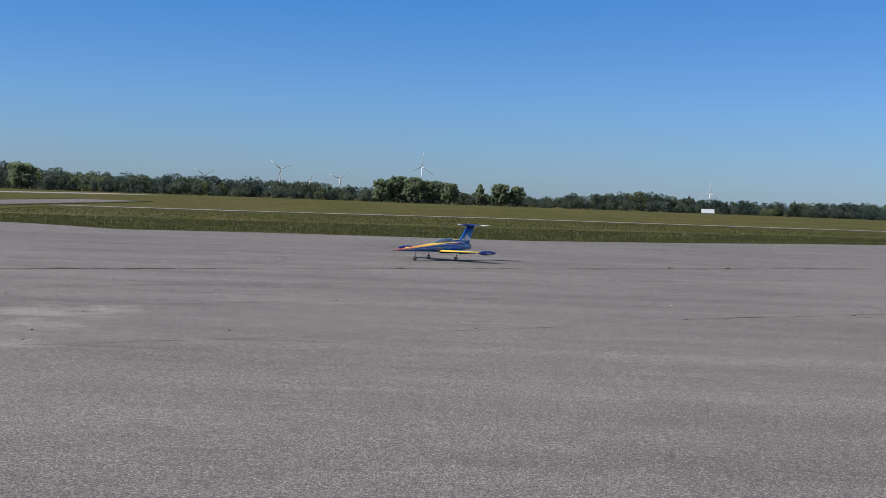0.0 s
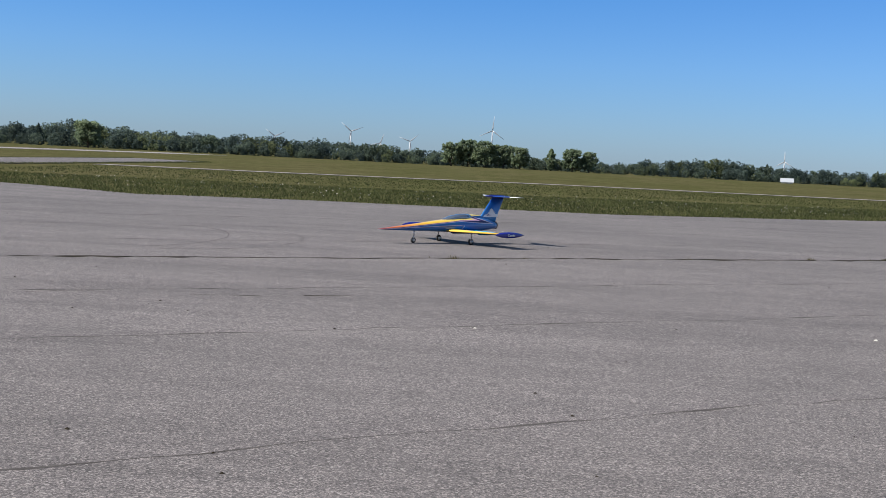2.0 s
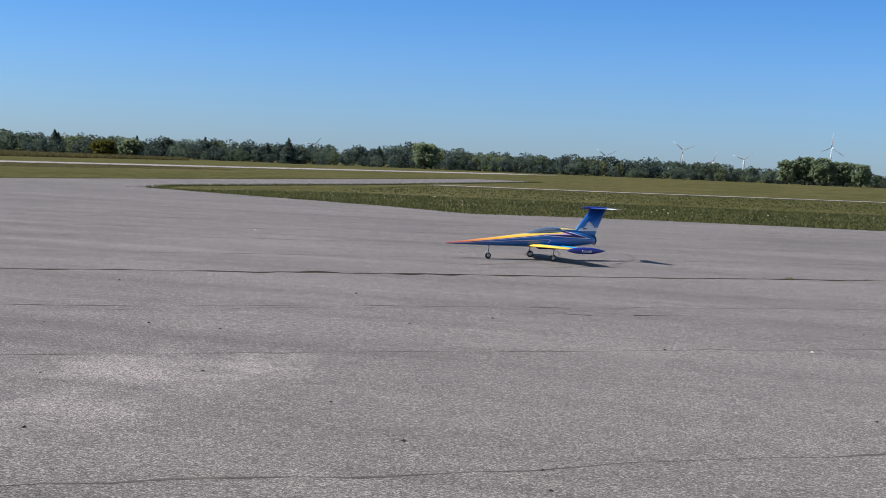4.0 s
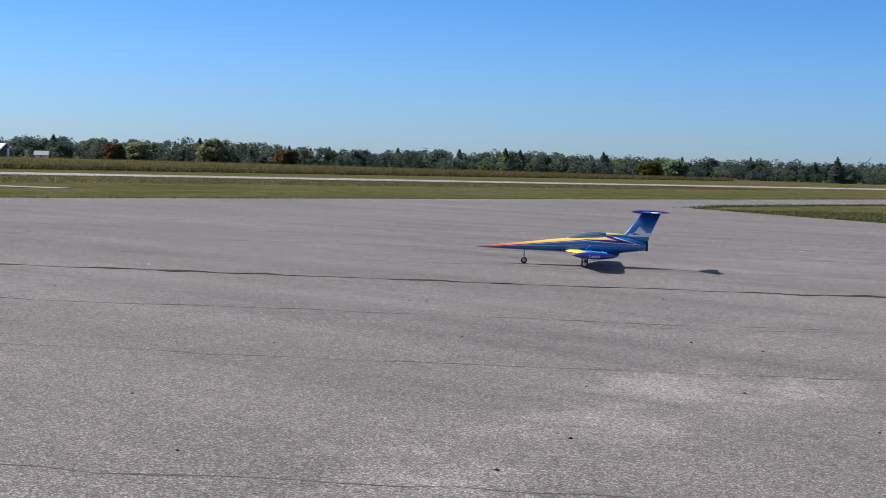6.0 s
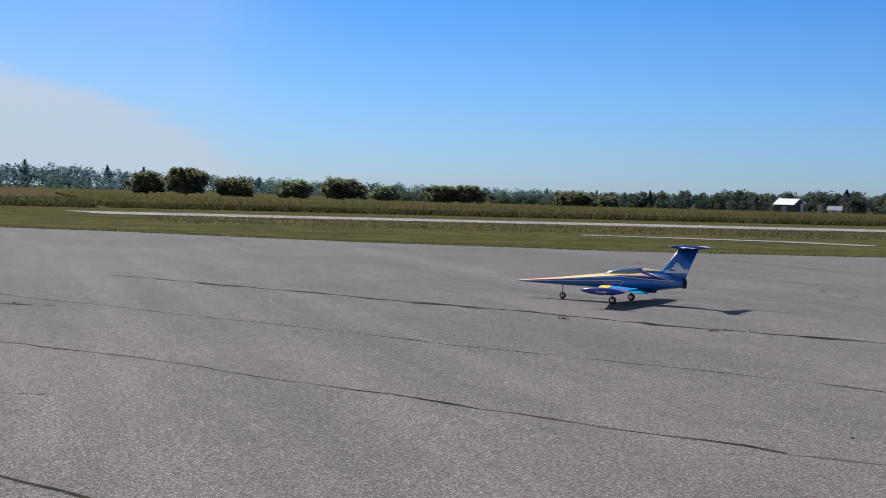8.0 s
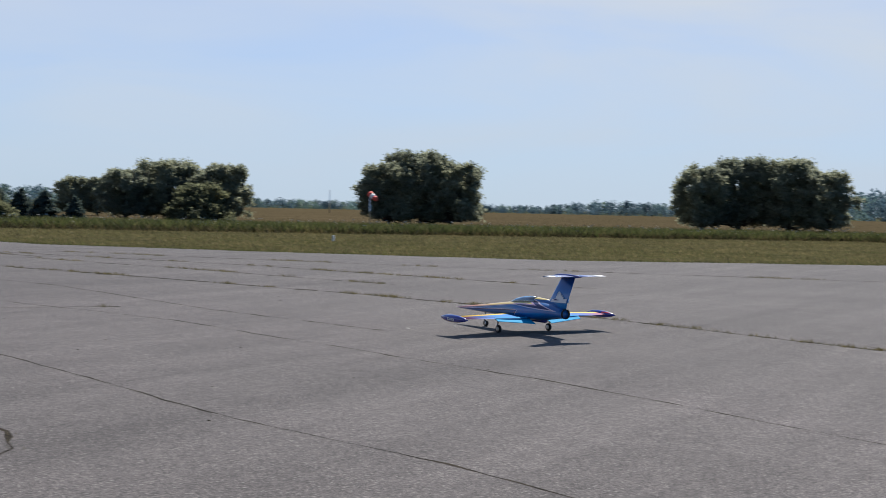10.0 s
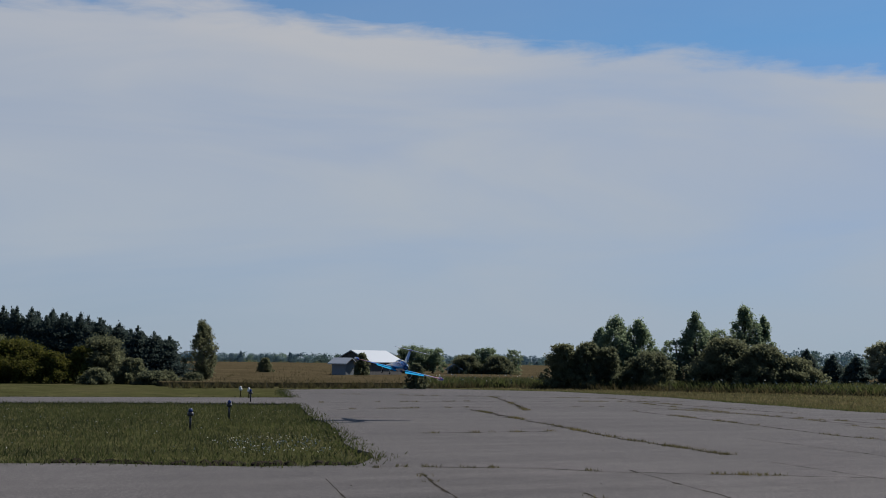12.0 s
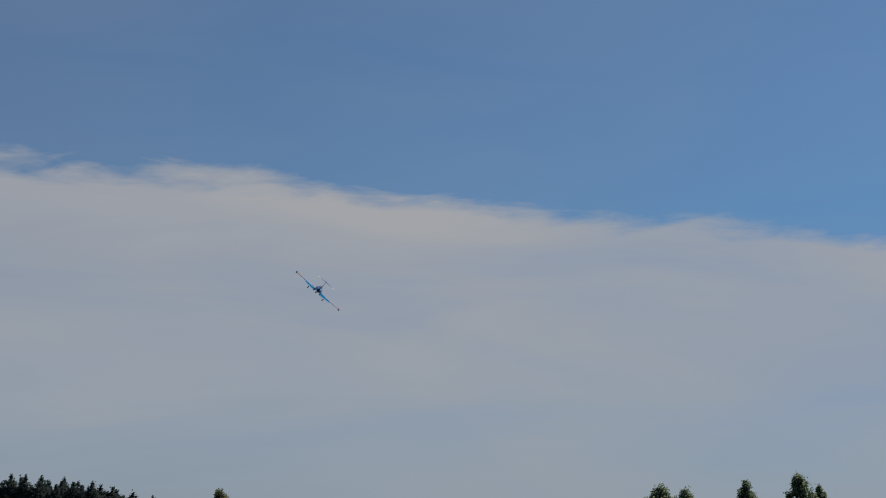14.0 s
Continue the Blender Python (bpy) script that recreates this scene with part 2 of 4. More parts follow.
def sheet(name, outline, z, material, label, category, thick=0.05):
    """A flat slab with the given outline, its top at z."""
    bm = bmesh.new()
    n = len(outline)
    flat, _, tris, *_ = geometry.delaunay_2d_cdt([Vector(p) for p in outline], [(i, (i + 1) % n) for i in range(n)], [], 1, 1e-5)
    top = [bm.verts.new((p.x, p.y, z)) for p in flat]
    for t in tris:
        bm.faces.new([top[i] for i in t])
    rim = [e for e in bm.edges if len(e.link_faces) == 1]
    for v in bmesh.ops.extrude_edge_only(bm, edges=rim)["geom"]:
        if isinstance(v, bmesh.types.BMVert):
            v.co.z -= thick
    ob = part(name, bm, material, smooth=False)
    return tagged(ob, label, category, kind="structure")


def wavy(a, b, step=0.8, amp=0.12, seed=0):
    """Points from a to b along a slightly uneven line."""
    a, b = Vector(a), Vector(b)
    n = max(2, int((b - a).length / step))
    side = Vector((-(b - a).y, (b - a).x)).normalized()
    return [a.lerp(b, i / n) + side * amp * (noise.noise((i * step * 0.45 + seed * 9.1, seed * 3.3, 0)) + 0.5 * noise.noise((i * step * 2.3 + seed, 7.7, 0)) + 0.3 * noise.noise((i * 3.1, seed, 2.2))) * (0 if i in (0, n) else 1) for i in range(n + 1)]


def tube(bm, pts, radii, sides=8, flat=1.0):
    """A tapered tube through pts."""
    rings = []
    for i, (p, r) in enumerate(zip(pts, radii)):
        p = Vector(p)
        d = (Vector(pts[min(i + 1, len(pts) - 1)]) - Vector(pts[max(i - 1, 0)])).normalized()
        u = d.orthogonal().normalized()
        v = d.cross(u)
        rings.append([bm.verts.new(p + (u * math.cos(t) + v * math.sin(t) * flat) * r) for t in (2 * math.pi * k / sides for k in range(sides))])
    for a, b in zip(rings, rings[1:]):
        for k in range(sides):
            bm.faces.new((a[k], a[(k + 1) % sides], b[(k + 1) % sides], b[k]))
    bm.faces.new(rings[0]), bm.faces.new(rings[-1])
    return bm


def loft(stations, sides=24, power=2.4):
    """A skin through upright sections (x, z low, z high, half width)."""
    bm = bmesh.new()
    rings = []
    for x, lo, hi, w in stations:
        ring = []
        for k in range(sides):
            a = 2 * math.pi * k / sides
            c, s = math.cos(a), math.sin(a)
            yy = math.copysign(abs(c) ** (2 / power), c) * w
            zz = math.copysign(abs(s) ** (2 / power), s)
            wide = 0.40
            zc = lo + (hi - lo) * wide
            ring.append(bm.verts.new((x, yy, zc + (zz * (hi - zc) if zz > 0 else zz * (zc - lo)))))
        rings.append(ring)
    for a, b in zip(rings, rings[1:]):
        for k in range(sides):
            bm.faces.new((a[k], a[(k + 1) % sides], b[(k + 1) % sides], b[k]))
    bm.faces.new(rings[0]), bm.faces.new(list(reversed(rings[-1])))
    return bm


def foil(sections, vertical=False):
    """A wing through sections (span, x lead, x trail, height, thickness)."""
    prof = ((0, 0), (0.02, 0.5), (0.10, 0.9), (0.30, 1.0), (0.60, 0.7), (0.97, 0.1), (1.0, 0.04), (1.0, -0.04), (0.97, -0.1), (0.60, -0.5), (0.30, -0.7), (0.10, -0.65), (0.02, -0.4))
    bm = bmesh.new()
    rings = []
    for s, xl, xt, h, t in sections:
        ring = []
        for c, k in prof:
            x = xl + (xt - xl) * c
            o = k * t / 2
            ring.append(bm.verts.new((x, o, h) if vertical else (x, s, h + o)))
        rings.append(ring)
    n = len(prof)
    for a, b in zip(rings, rings[1:]):
        for k in range(n):
            bm.faces.new((a[k], a[(k + 1) % n], b[(k + 1) % n], b[k]))
    bm.faces.new(rings[0]), bm.faces.new(list(reversed(rings[-1])))
    return bm


def lathe(profile, axis_at, sides=20, along="x"):
    """A turned body: profile of (place along the axis, radius)."""
    bm = bmesh.new()
    rings = []
    for p, r in profile:
        ring = []
        for k in range(sides):
            a = 2 * math.pi * k / sides
            v = (p, r * math.cos(a), r * math.sin(a)) if along == "x" else (r * math.cos(a), p, r * math.sin(a))
            ring.append(bm.verts.new(Vector(axis_at) + Vector(v)))
        rings.append(ring)
    for a, b in zip(rings, rings[1:]):
        for k in range(sides):
            bm.faces.new((a[k], a[(k + 1) % sides], b[(k + 1) % sides], b[k]))
    bm.faces.new(rings[0]), bm.faces.new(list(reversed(rings[-1])))
    return bm


# ---- the ground ----
ground = solid("ground", [(-4900, -4900, -0.06), (4900, -4900, -0.06), (4900, 4900, -0.06), (-4900, 4900, -0.06)], [(0, 1, 2, 3)], M["grass"])
tagged(ground, "flat airfield meadow of green and straw-coloured mown grass", "grass field", kind="structure")


def uneven(pts, amp=0.35, seed=1):
    """An outline with ragged edges."""
    out = []
    for i, a in enumerate(pts):
        b = pts[(i + 1) % len(pts)]
        out += [tuple(p) for p in wavy(a, b, 1.6, amp, seed + i)[:-1]]
    return out


APRON = [(90, 118), (40, 77), (17.6, 58.2), (9, 50.5), (3.1, 46.1), (-6.3, 44.6), (-12.1, 42.0), (-16, 45.2), (-20.8, 47.9), (-30.2, 53.2),
         (-32.3, 60), (-32.0, 90), (-35, 150), (-44, 152), (-40.8, 100), (-40.2, 75), (-40.4, 49), (-40.6, 27), (-42.1, 18.9), (-45.9, 11.5),
         (-52, 4), (-57.1, -6), (-56.8, -10.2), (-48.9, -20.0), (-45.6, -30.5), (-43.3, -41), (-45.5, -50.7), (-48, -60), (-48.5, -72.3), (-42.1, -80.2), (-31.5, -75.9),
         (-28, -66), (-26.3, -60.4), (-17.5, -61.5), (10, -64), (60, -68), (60, -60), (10, -56.5), (-15.7, -54.0), (-23.3, -52.2), (-19.4, -40.4), (-16.4, -31),
         (-14.5, -25.5), (-13.9, -23.2), (-12.8, -21.5), (-11.1, -21.7), (-8.7, -23.2), (10, -29), (60, -42), (90, -46)]
apron = sheet("pavement", uneven(APRON), 0.0, M["asphalt"], "weathered pale grey apron and taxiway with cracks and weedy joints", "apron", 0.08)

runway = sheet("runway", uneven([(-84, 6), (-84.5, 60), (-82, 140), (-70, 320), (-84, 320), (-92, 140), (-94.5, 60), (-92.5, 4)], 0.3, 40), -0.03, M["runway"],
               "long pale concrete runway strip behind the grass", "runway", 0.04)
crossing = sheet("taxiway", uneven([(-31.0, 96.5), (-18.6, 101), (2.9, 113), (33, 119.5), (90, 131), (90, 134), (33, 122.5), (2.9, 116), (-18.6, 104), (-31, 99.5)], 0.2, 60), -0.03, M["runway"],
                 "narrow pale strip of old pavement crossing the grass", "taxiway", 0.04)

dirt = sheet("dirt_strip", uneven([(-61.8, 26.6), (-60.0, 31), (-57.4, 35.6), (-54.0, 37.5), (-53.0, 36.2), (-56.4, 33.8), (-58.8, 29.5), (-60.4, 26.2)], 0.5, 90), -0.035, M["runway"],
             "bare pale strip worn into the grass", "dirt strip", 0.03)

# joints and cracks: narrow irregular strips, each one a piece of the pavement
JOINT_DIR = Vector((-0.8135, -0.5816))


def joint(pts, width, seed, name="joint", opens=None):
    """A strip along pts; with opens, it widens with the distance from that place."""
    rng = random.Random(seed)
    verts, faces = [], []
    for i, p in enumerate(pts):
        q = pts[min(i + 1, len(pts) - 1)] - pts[max(i - 1, 0)]
        side = Vector((-q.y, q.x)).normalized()
        w = width * max(0.20, 0.42 + 1.1 * noise.noise((p.x * 2.3, p.y * 2.3, seed))) * rng.uniform(0.5, 1.5) * 0.5
        if opens is not None:
            w *= max(0.34, min(1.9, (p - opens).length / 18))
        p = p + side * rng.gauss(0, w * 0.5)
        verts += [(*(p + side * w), 0.0012 + seed * 1e-5), (*(p - side * w), 0.0012 + seed * 1e-5)]
        if i:
            k = 2 * i
            faces.append((k - 2, k - 1, k + 1, k))
    return solid(name, verts, faces, M[{"tyre_mark": "tyre", "hairline": "faint", "crack": "joint"}.get(name, "joint")], apron)


def along(origin, direction, length, step=0.35, amp=0.10, seed=0):
    o, d = Vector(origin), Vector(direction).normalized()
    return wavy(o, o + d * length, step, amp, seed)


WEED_LINES = []
# the long joints of the asphalt apron
for k, (off, w) in enumerate(((0.0, 0.32), (3.4, 0.08), (7.4, 0.10), (-4.1, 0.07), (-7.5, 0.05), (-11.6, 0.035), (11.0, 0.12), (15.0, 0.12))):
    n = Vector((-0.5816, 0.8135))
    start = Vector((8.5, 28.25)) + n * off - JOINT_DIR * 30
    pts = along(start, JOINT_DIR, 74 if off != -11.6 else 57, 0.3, 0.14, k + 1)
    joint(pts, w, k, "hairline" if off else "joint")
    if off in (-4.1, -7.5):
        # towards the concrete these lines open into real cracks
        joint([p for p in pts if p.x < -10.0], 0.05, 30 + k)
    if off == 0.0:
        WEED_LINES.append(pts)
for a, b, w, s in (((3.3, 10.8), (12, 17.0), 0.06, 22), ((-7.0, 11.6), (-4.4, 13.9), 0.02, 24), ((-3.4, 14.0), (-2.7, 14.3), 0.08, 25), ((-2.3, 14.6), (-1.8, 14.9), 0.07, 26)):
    joint(wavy(a, b, 0.2, 0.2, s), w, s)
# the joints and cracks of the concrete part, by a few bends each: (points, width, weedy)
CRACKS = (
    (((-10.6, 0.7), (-9.4, 1.5), (-8.7, 1.93), (-7.75, 2.58), (-7.2, 2.9), (-6.0, 3.6)), 0.12, 1),
    (((-13.9, -15.9), (-13.0, -12.9), (-12.2, -11.4), (-11.9, -10.2), (-11.2, -8.5), (-10.7, -7.4), (-10.2, -6.8), (-9.6, -6.5), (-9.0, -6.2)), 0.11, 1),
    (((-16.9, -19.1), (-14.9, -12.8), (-13.8, -10.0), (-12.3, -6.4), (-11.6, -3.9), (-10.8, -2.0)), 0.085, 0),
    (((-33.7, -43.0), (-30.9, -33.0), (-29.0, -27.0), (-28.2, -21.5), (-26.8, -14.2), (-25.5, -9.8), (-22.6, -3.6), (-21.0, 1.5)), 0.16, 2),
    (((-27.9, -45.7), (-24.7, -35.1), (-22.2, -26.9), (-21.2, -21.8)), 0.20, 2),
    (((-33.8, -31.9), (-32.0, -22.6), (-30.4, -16.0)), 0.10, 1),
    (((-25.6, -26.5), (-24.3, -20.8), (-21.4, -14.0), (-20.2, -9.9)), 0.08, 0),
    (((-12.9, -21.2), (-15.6, -19.9), (-16.5, -18.7), (-18.9, -17.2), (-20.9, -15.8)), 0.10, 2),
    (((-20.7, -19.9), (-19.4, -13.2), (-16.2, -4.9), (-14.2, -0.9), (-13.2, 1.2)), 0.07, 0),
    (((-11.3, -19.2), (-10.0, -14.9), (-8.8, -11.4)), 0.05, 0),
    (((-13.1, -19.6), (-11.6, -15.2), (-10.5, -12.1), (-9.9, -10.4), (-9.4, -8.9), (-9.05, -7.5)), 0.09, 1),
    (((-6.5, -13.7), (-7.5, -13.7), (-8.9, -13.4)), 0.06, 0),
    (((-7.9, -12.9), (-9.6, -11.2)), 0.06, 0),
    (((-18.6, -30.6), (-22.4, -30.7)), 0.14, 1),
    (((-38.3, -35.2), (-39.6, -21.7), (-43.0, -7.3)), 0.16, 1),
    (((-36.5, -46.0), (-36.0, -34.0), (-35.5, -24.0), (-33.0, -12.0)), 0.14, 1),
    (((-38.0, -62.0), (-33.0, -51.0), (-29.5, -44.0)), 0.22, 1),
    (((-40.5, -53.0), (-37.5, -44.0), (-34.5, -31.9)), 0.16, 1),
    (((-43.5, -60.0), (-40.5, -50.0), (-39.0, -40.0)), 0.18, 1),
    (((-25.0, -53.5), (-33.0, -54.5), (-44.0, -53.0)), 0.16, 1),
    (((-22.5, -46.0), (-29.5, -47.5), (-38.0, -47.0)), 0.12, 1),
    (((-29.0, -68.0), (-37.0, -62.0), (-45.0, -57.0)), 0.22, 1),
)
for k, (bends, w, weedy) in enumerate(CRACKS):
    pts = []
    for a, b in zip(bends, bends[1:]):
        pts += wavy(a, b, 0.25, 0.05, 40 + k)[:-1]
    pts.append(Vector(bends[-1]))
    joint(pts, w * (1.0 if weedy else 0.75), 40 + k, "joint" if weedy else "crack", Vector((-3.1, 0.9)))
    for _ in range(weedy):
        WEED_LINES.append(pts)
# curved tyre marks
for k, (cx, cy, rx, ry, a0, a1) in enumerate(((-6.0, 23.4, 2.2, 3.4, -75, 70), (-7.4, 23.0, 2.3, 3.8, -60, 60), (-26.4, 14.4, 3.6, 1.6, -80, 80), (-27.5, 14.6, 3.4, 1.5, -60, 60))):
    pts = [Vector((cx + rx * math.cos(radians(a)), cy + ry * math.sin(radians(a)))) for a in range(a0, a1, 4)]
    joint(pts, 0.05, 90 + k, "tyre_mark")

# ---- plants ----


def leaf_material(name, a, b, c, through_light=0.45, stands=0.0):
    """Foliage: each leaf its own shade; some light shines through it."""
    m = Mat(name, rough=0.8, spec=0.10)
    col = m.ramp(m.island(), (0.0, a), (0.55, b), (1.0, c))
    col = m.mix(0.5, col, m.ramp(m.noise(m.place(), 0.22, 3, 0.6), (0.35, (0.55, 0.62, 0.66)), (0.65, (1.45, 1.40, 1.25))), "MULTIPLY")
    if stands:
        # each tree of a belt has a hue of its own
        cells = m.n.new("ShaderNodeTexVoronoi")
        cells.inputs["Scale"].default_value = stands
        m.l.new(m.scaled(m.place(), (1, 1, 0.1)), cells.inputs["Vector"])
        hue = m.xyz(cells.outputs["Color"])
        col = m.mix(1.0, col, m.ramp(hue[0], (0.0, (0.58, 0.68, 0.76)), (0.45, (0.85, 0.90, 0.88)), (0.85, (1.05, 1.1, 0.88)), (1.0, (1.45, 1.35, 0.80))), "MULTIPLY")
        col = m.mix(1.0, col, m.ramp(hue[1], (0.0, (0.75, 0.75, 0.75)), (1.0, (1.25, 1.25, 1.25))), "MULTIPLY")
    m.set("Base Color", col)
    glow = m.n.new("ShaderNodeBsdfTranslucent")
    m.l.new(col, glow.inputs["Color"])
    mixed = m.n.new("ShaderNodeMixShader")
    mixed.inputs[0].default_value = through_light
    m.l.new(m.b.outputs[0], mixed.inputs[1])
    m.l.new(glow.outputs[0], mixed.inputs[2])
    m.l.new(mixed.outputs[0], m.n["Material Output"].inputs["Surface"])
    return m


M["leaf_dark"] = leaf_material("dark_foliage", (0.118, 0.126, 0.075), (0.136, 0.144, 0.084), (0.159, 0.166, 0.098), 0.6)
M["leaf_grey"] = leaf_material("willow_foliage", (0.165, 0.179, 0.129), (0.220, 0.234, 0.165), (0.284, 0.290, 0.211), 0.6)
M["leaf_green"] = leaf_material("green_foliage", (0.119, 0.160, 0.097), (0.174, 0.220, 0.133), (0.237, 0.276, 0.182), 0.6)
M["leaf_yellow"] = leaf_material("yellowing_foliage", (0.052, 0.059, 0.011), (0.096, 0.096, 0.021), (0.141, 0.126, 0.037))
M["leaf_rust"] = leaf_material("rusty_foliage", (0.074, 0.056, 0.031), (0.100, 0.070, 0.038), (0.122, 0.089, 0.048))
M["conifer"] = leaf_material("conifer_needles", (0.044, 0.064, 0.059), (0.064, 0.086, 0.076), (0.086, 0.108, 0.092), 0.5)
# belt foliage, lightened and blued in its colour to stand for air haze
M["woods"] = leaf_material("hazed_far_woods", (0.069, 0.090, 0.083), (0.082, 0.103, 0.090), (0.098, 0.118, 0.093), 0.5, 0.14)
# distance haze is mixed into this leaf colour as a pale blue
M["haze"] = leaf_material("hazed_distant_woods", (0.087, 0.133, 0.167), (0.101, 0.150, 0.181), (0.119, 0.167, 0.196), 0.45, 0.10)
M["corn"] = leaf_material("ripening_corn", (0.060, 0.058, 0.023), (0.078, 0.071, 0.031), (0.115, 0.093, 0.046), 0.45)
M["stubble_leaf"] = leaf_material("dry_stubble", (0.044, 0.041, 0.019), (0.059, 0.052, 0.025), (0.080, 0.065, 0.034), 0.45)
M["weed"] = leaf_material("dry_weeds", (0.063, 0.059, 0.027), (0.100, 0.087, 0.043), (0.163, 0.133, 0.074), 0.55)
M["blade"] = leaf_material("grass_blades", (0.046, 0.058, 0.020), (0.060, 0.068, 0.026), (0.082, 0.082, 0.038), 0.45)
M["bean"] = leaf_material("bean_leaves", (0.042, 0.055, 0.020), (0.066, 0.078, 0.028), (0.115, 0.108, 0.050), 0.45)
M["bark"] = Mat("bark", (0.07, 0.055, 0.04), 0.9)
M["bark"].set("Base Color", M["bark"].ramp(M["bark"].noise(M["bark"].scaled(M["bark"].coord(), (6, 6, 1)), 4, 5), (0.3, (0.035, 0.028, 0.02)), (0.7, (0.11, 0.09, 0.07))))


def leaves(centres, sizes, rng, tilt=1.0):
    """Three-cornered leaves in every direction: verts and faces as arrays."""
    n = len(centres)
    u = rng.normal(size=(n, 3))
    u[:, 2] *= tilt
    u /= np.linalg.norm(u, axis=1)[:, None]
    w = rng.normal(size=(n, 3))
    v = np.cross(u, w)
    v /= np.linalg.norm(v, axis=1)[:, None]
    s = np.asarray(sizes).reshape(-1, 1)
    c = np.asarray(centres)
    verts = np.stack([c - u * s - v * s * 0.4, c + u * s - v * s * 0.4, c + v * s * 0.8], 1).reshape(-1, 3)
    return verts, np.arange(3 * n).reshape(-1, 3)


def crown_points(lobes, per, rng, shell=0.35):
    """Points in the outer shell of each lobe (x, y, z, rx, rz), denser towards the skin."""
    out = []
    for x, y, z, rx, rz in lobes:
        k = max(8, int(per * rx * max(rz, rx)))
        d = rng.normal(size=(k, 3))
        d /= np.linalg.norm(d, axis=1)[:, None]
        r = shell + (1.08 - shell) * rng.random((k, 1)) ** 0.6 + (rng.random((k, 1)) < 0.42) * rng.uniform(0.0, 1.0, (k, 1))
        out.append(np.array((x, y, z)) + d * r * np.array((rx, rx, rz)))
    return np.concatenate(out)


def tree(label, at, height, width, leaf, seed, form="round", per=760, size=0.125):
    rng = np.random.default_rng(seed)
    t = thing("tree", label, "tree", pose(at[0], at[1], -0.06, 0, 0, rng.uniform(0, 360)), "trees round the airfield")
    bm = bmesh.new()
    h, w = height, width / 2
    lobes = []
    if form == "conifer":
        tube(bm, [(0, 0, 0), (0, 0, h * 0.5), (0, 0, h * 0.98)], [h * 0.02, h * 0.013, h * 0.002])
        for i in range(16):
            f = i / 15
            z, r = h * (0.06 + 0.88 * f), w * (1 - f) ** 0.7 * rng.uniform(0.75, 1.15) + 0.10
            for j in range(6):
                a = rng.uniform(0, 6.3)
                lobes.append((math.cos(a) * r * 0.6, math.sin(a) * r * 0.6, z - r * 0.2, r * 0.5 + 0.05, h * 0.04))
    else:
        trunk_top = h * (0.55 if form != "tall" else 0.85)
        tube(bm, [(0, 0, 0), (h * 0.01, 0, h * 0.25), (-h * 0.01, h * 0.01, trunk_top)], [h * 0.035, h * 0.026, h * 0.01])
        count = {"round": 190, "wide": 330, "tall": 210, "bush": 300}[form]
        for i in range(count):
            a, f = rng.uniform(0, 6.3), rng.random()
            if form == "tall":
                z = h * (0.10 + 0.84 * f)
                rr = w * min(1.0, 0.35 + 1.5 * f) * (1 - 0.92 * f ** 2.6) * rng.random() ** 0.5
                s = w * rng.uniform(0.06, 0.13)
            elif form == "bush":
                z = h * (0.06 + 0.86 * f)
                rr = w * max(0.04, 1 - (z / h) ** 1.7) ** 0.6 * 0.95 * rng.random() ** 0.4
                s = w * rng.uniform(0.06, 0.15)
            else:
                z = h * (0.16 + 0.70 * f)
                prof = math.sqrt(max(0.06, 1 - ((z / h - 0.45) / 0.55) ** 2))
                rr = w * prof * 0.88 * rng.random() ** 0.33
                s = w * rng.uniform(0.05, 0.14)
            rr *= 0.92 + 0.55 * noise.noise((math.cos(a) * 1.6 + seed, math.sin(a) * 1.6, z / h * 4))
            x, y = rr * math.cos(a), rr * math.sin(a)
            s = min(s, h * 0.2)
            lobes.append((x, y, min(z, h - s * 0.75), s, s * (rng.uniform(0.7, 0.95) if form != "tall" else rng.uniform(1.1, 1.7))))
            if i % 8 == 0:
                tube(bm, [(0, 0, max(h * 0.12, z - rr * 0.9 - 0.1 * h)), (x * 0.5, y * 0.5, z - rr * 0.3), (x, y, z)], [h * 0.014, h * 0.009, h * 0.003], 5)
    part("trunk", bm, M["bark"], t)
    pts = crown_points(lobes, per, rng, 0.15)
    pts = pts[pts[:, 2] > 0.02]
    verts, faces = leaves(pts, size * rng.uniform(0.6, 1.3, len(pts)), rng)
    solid("crown", verts, faces, leaf, t)
    return t


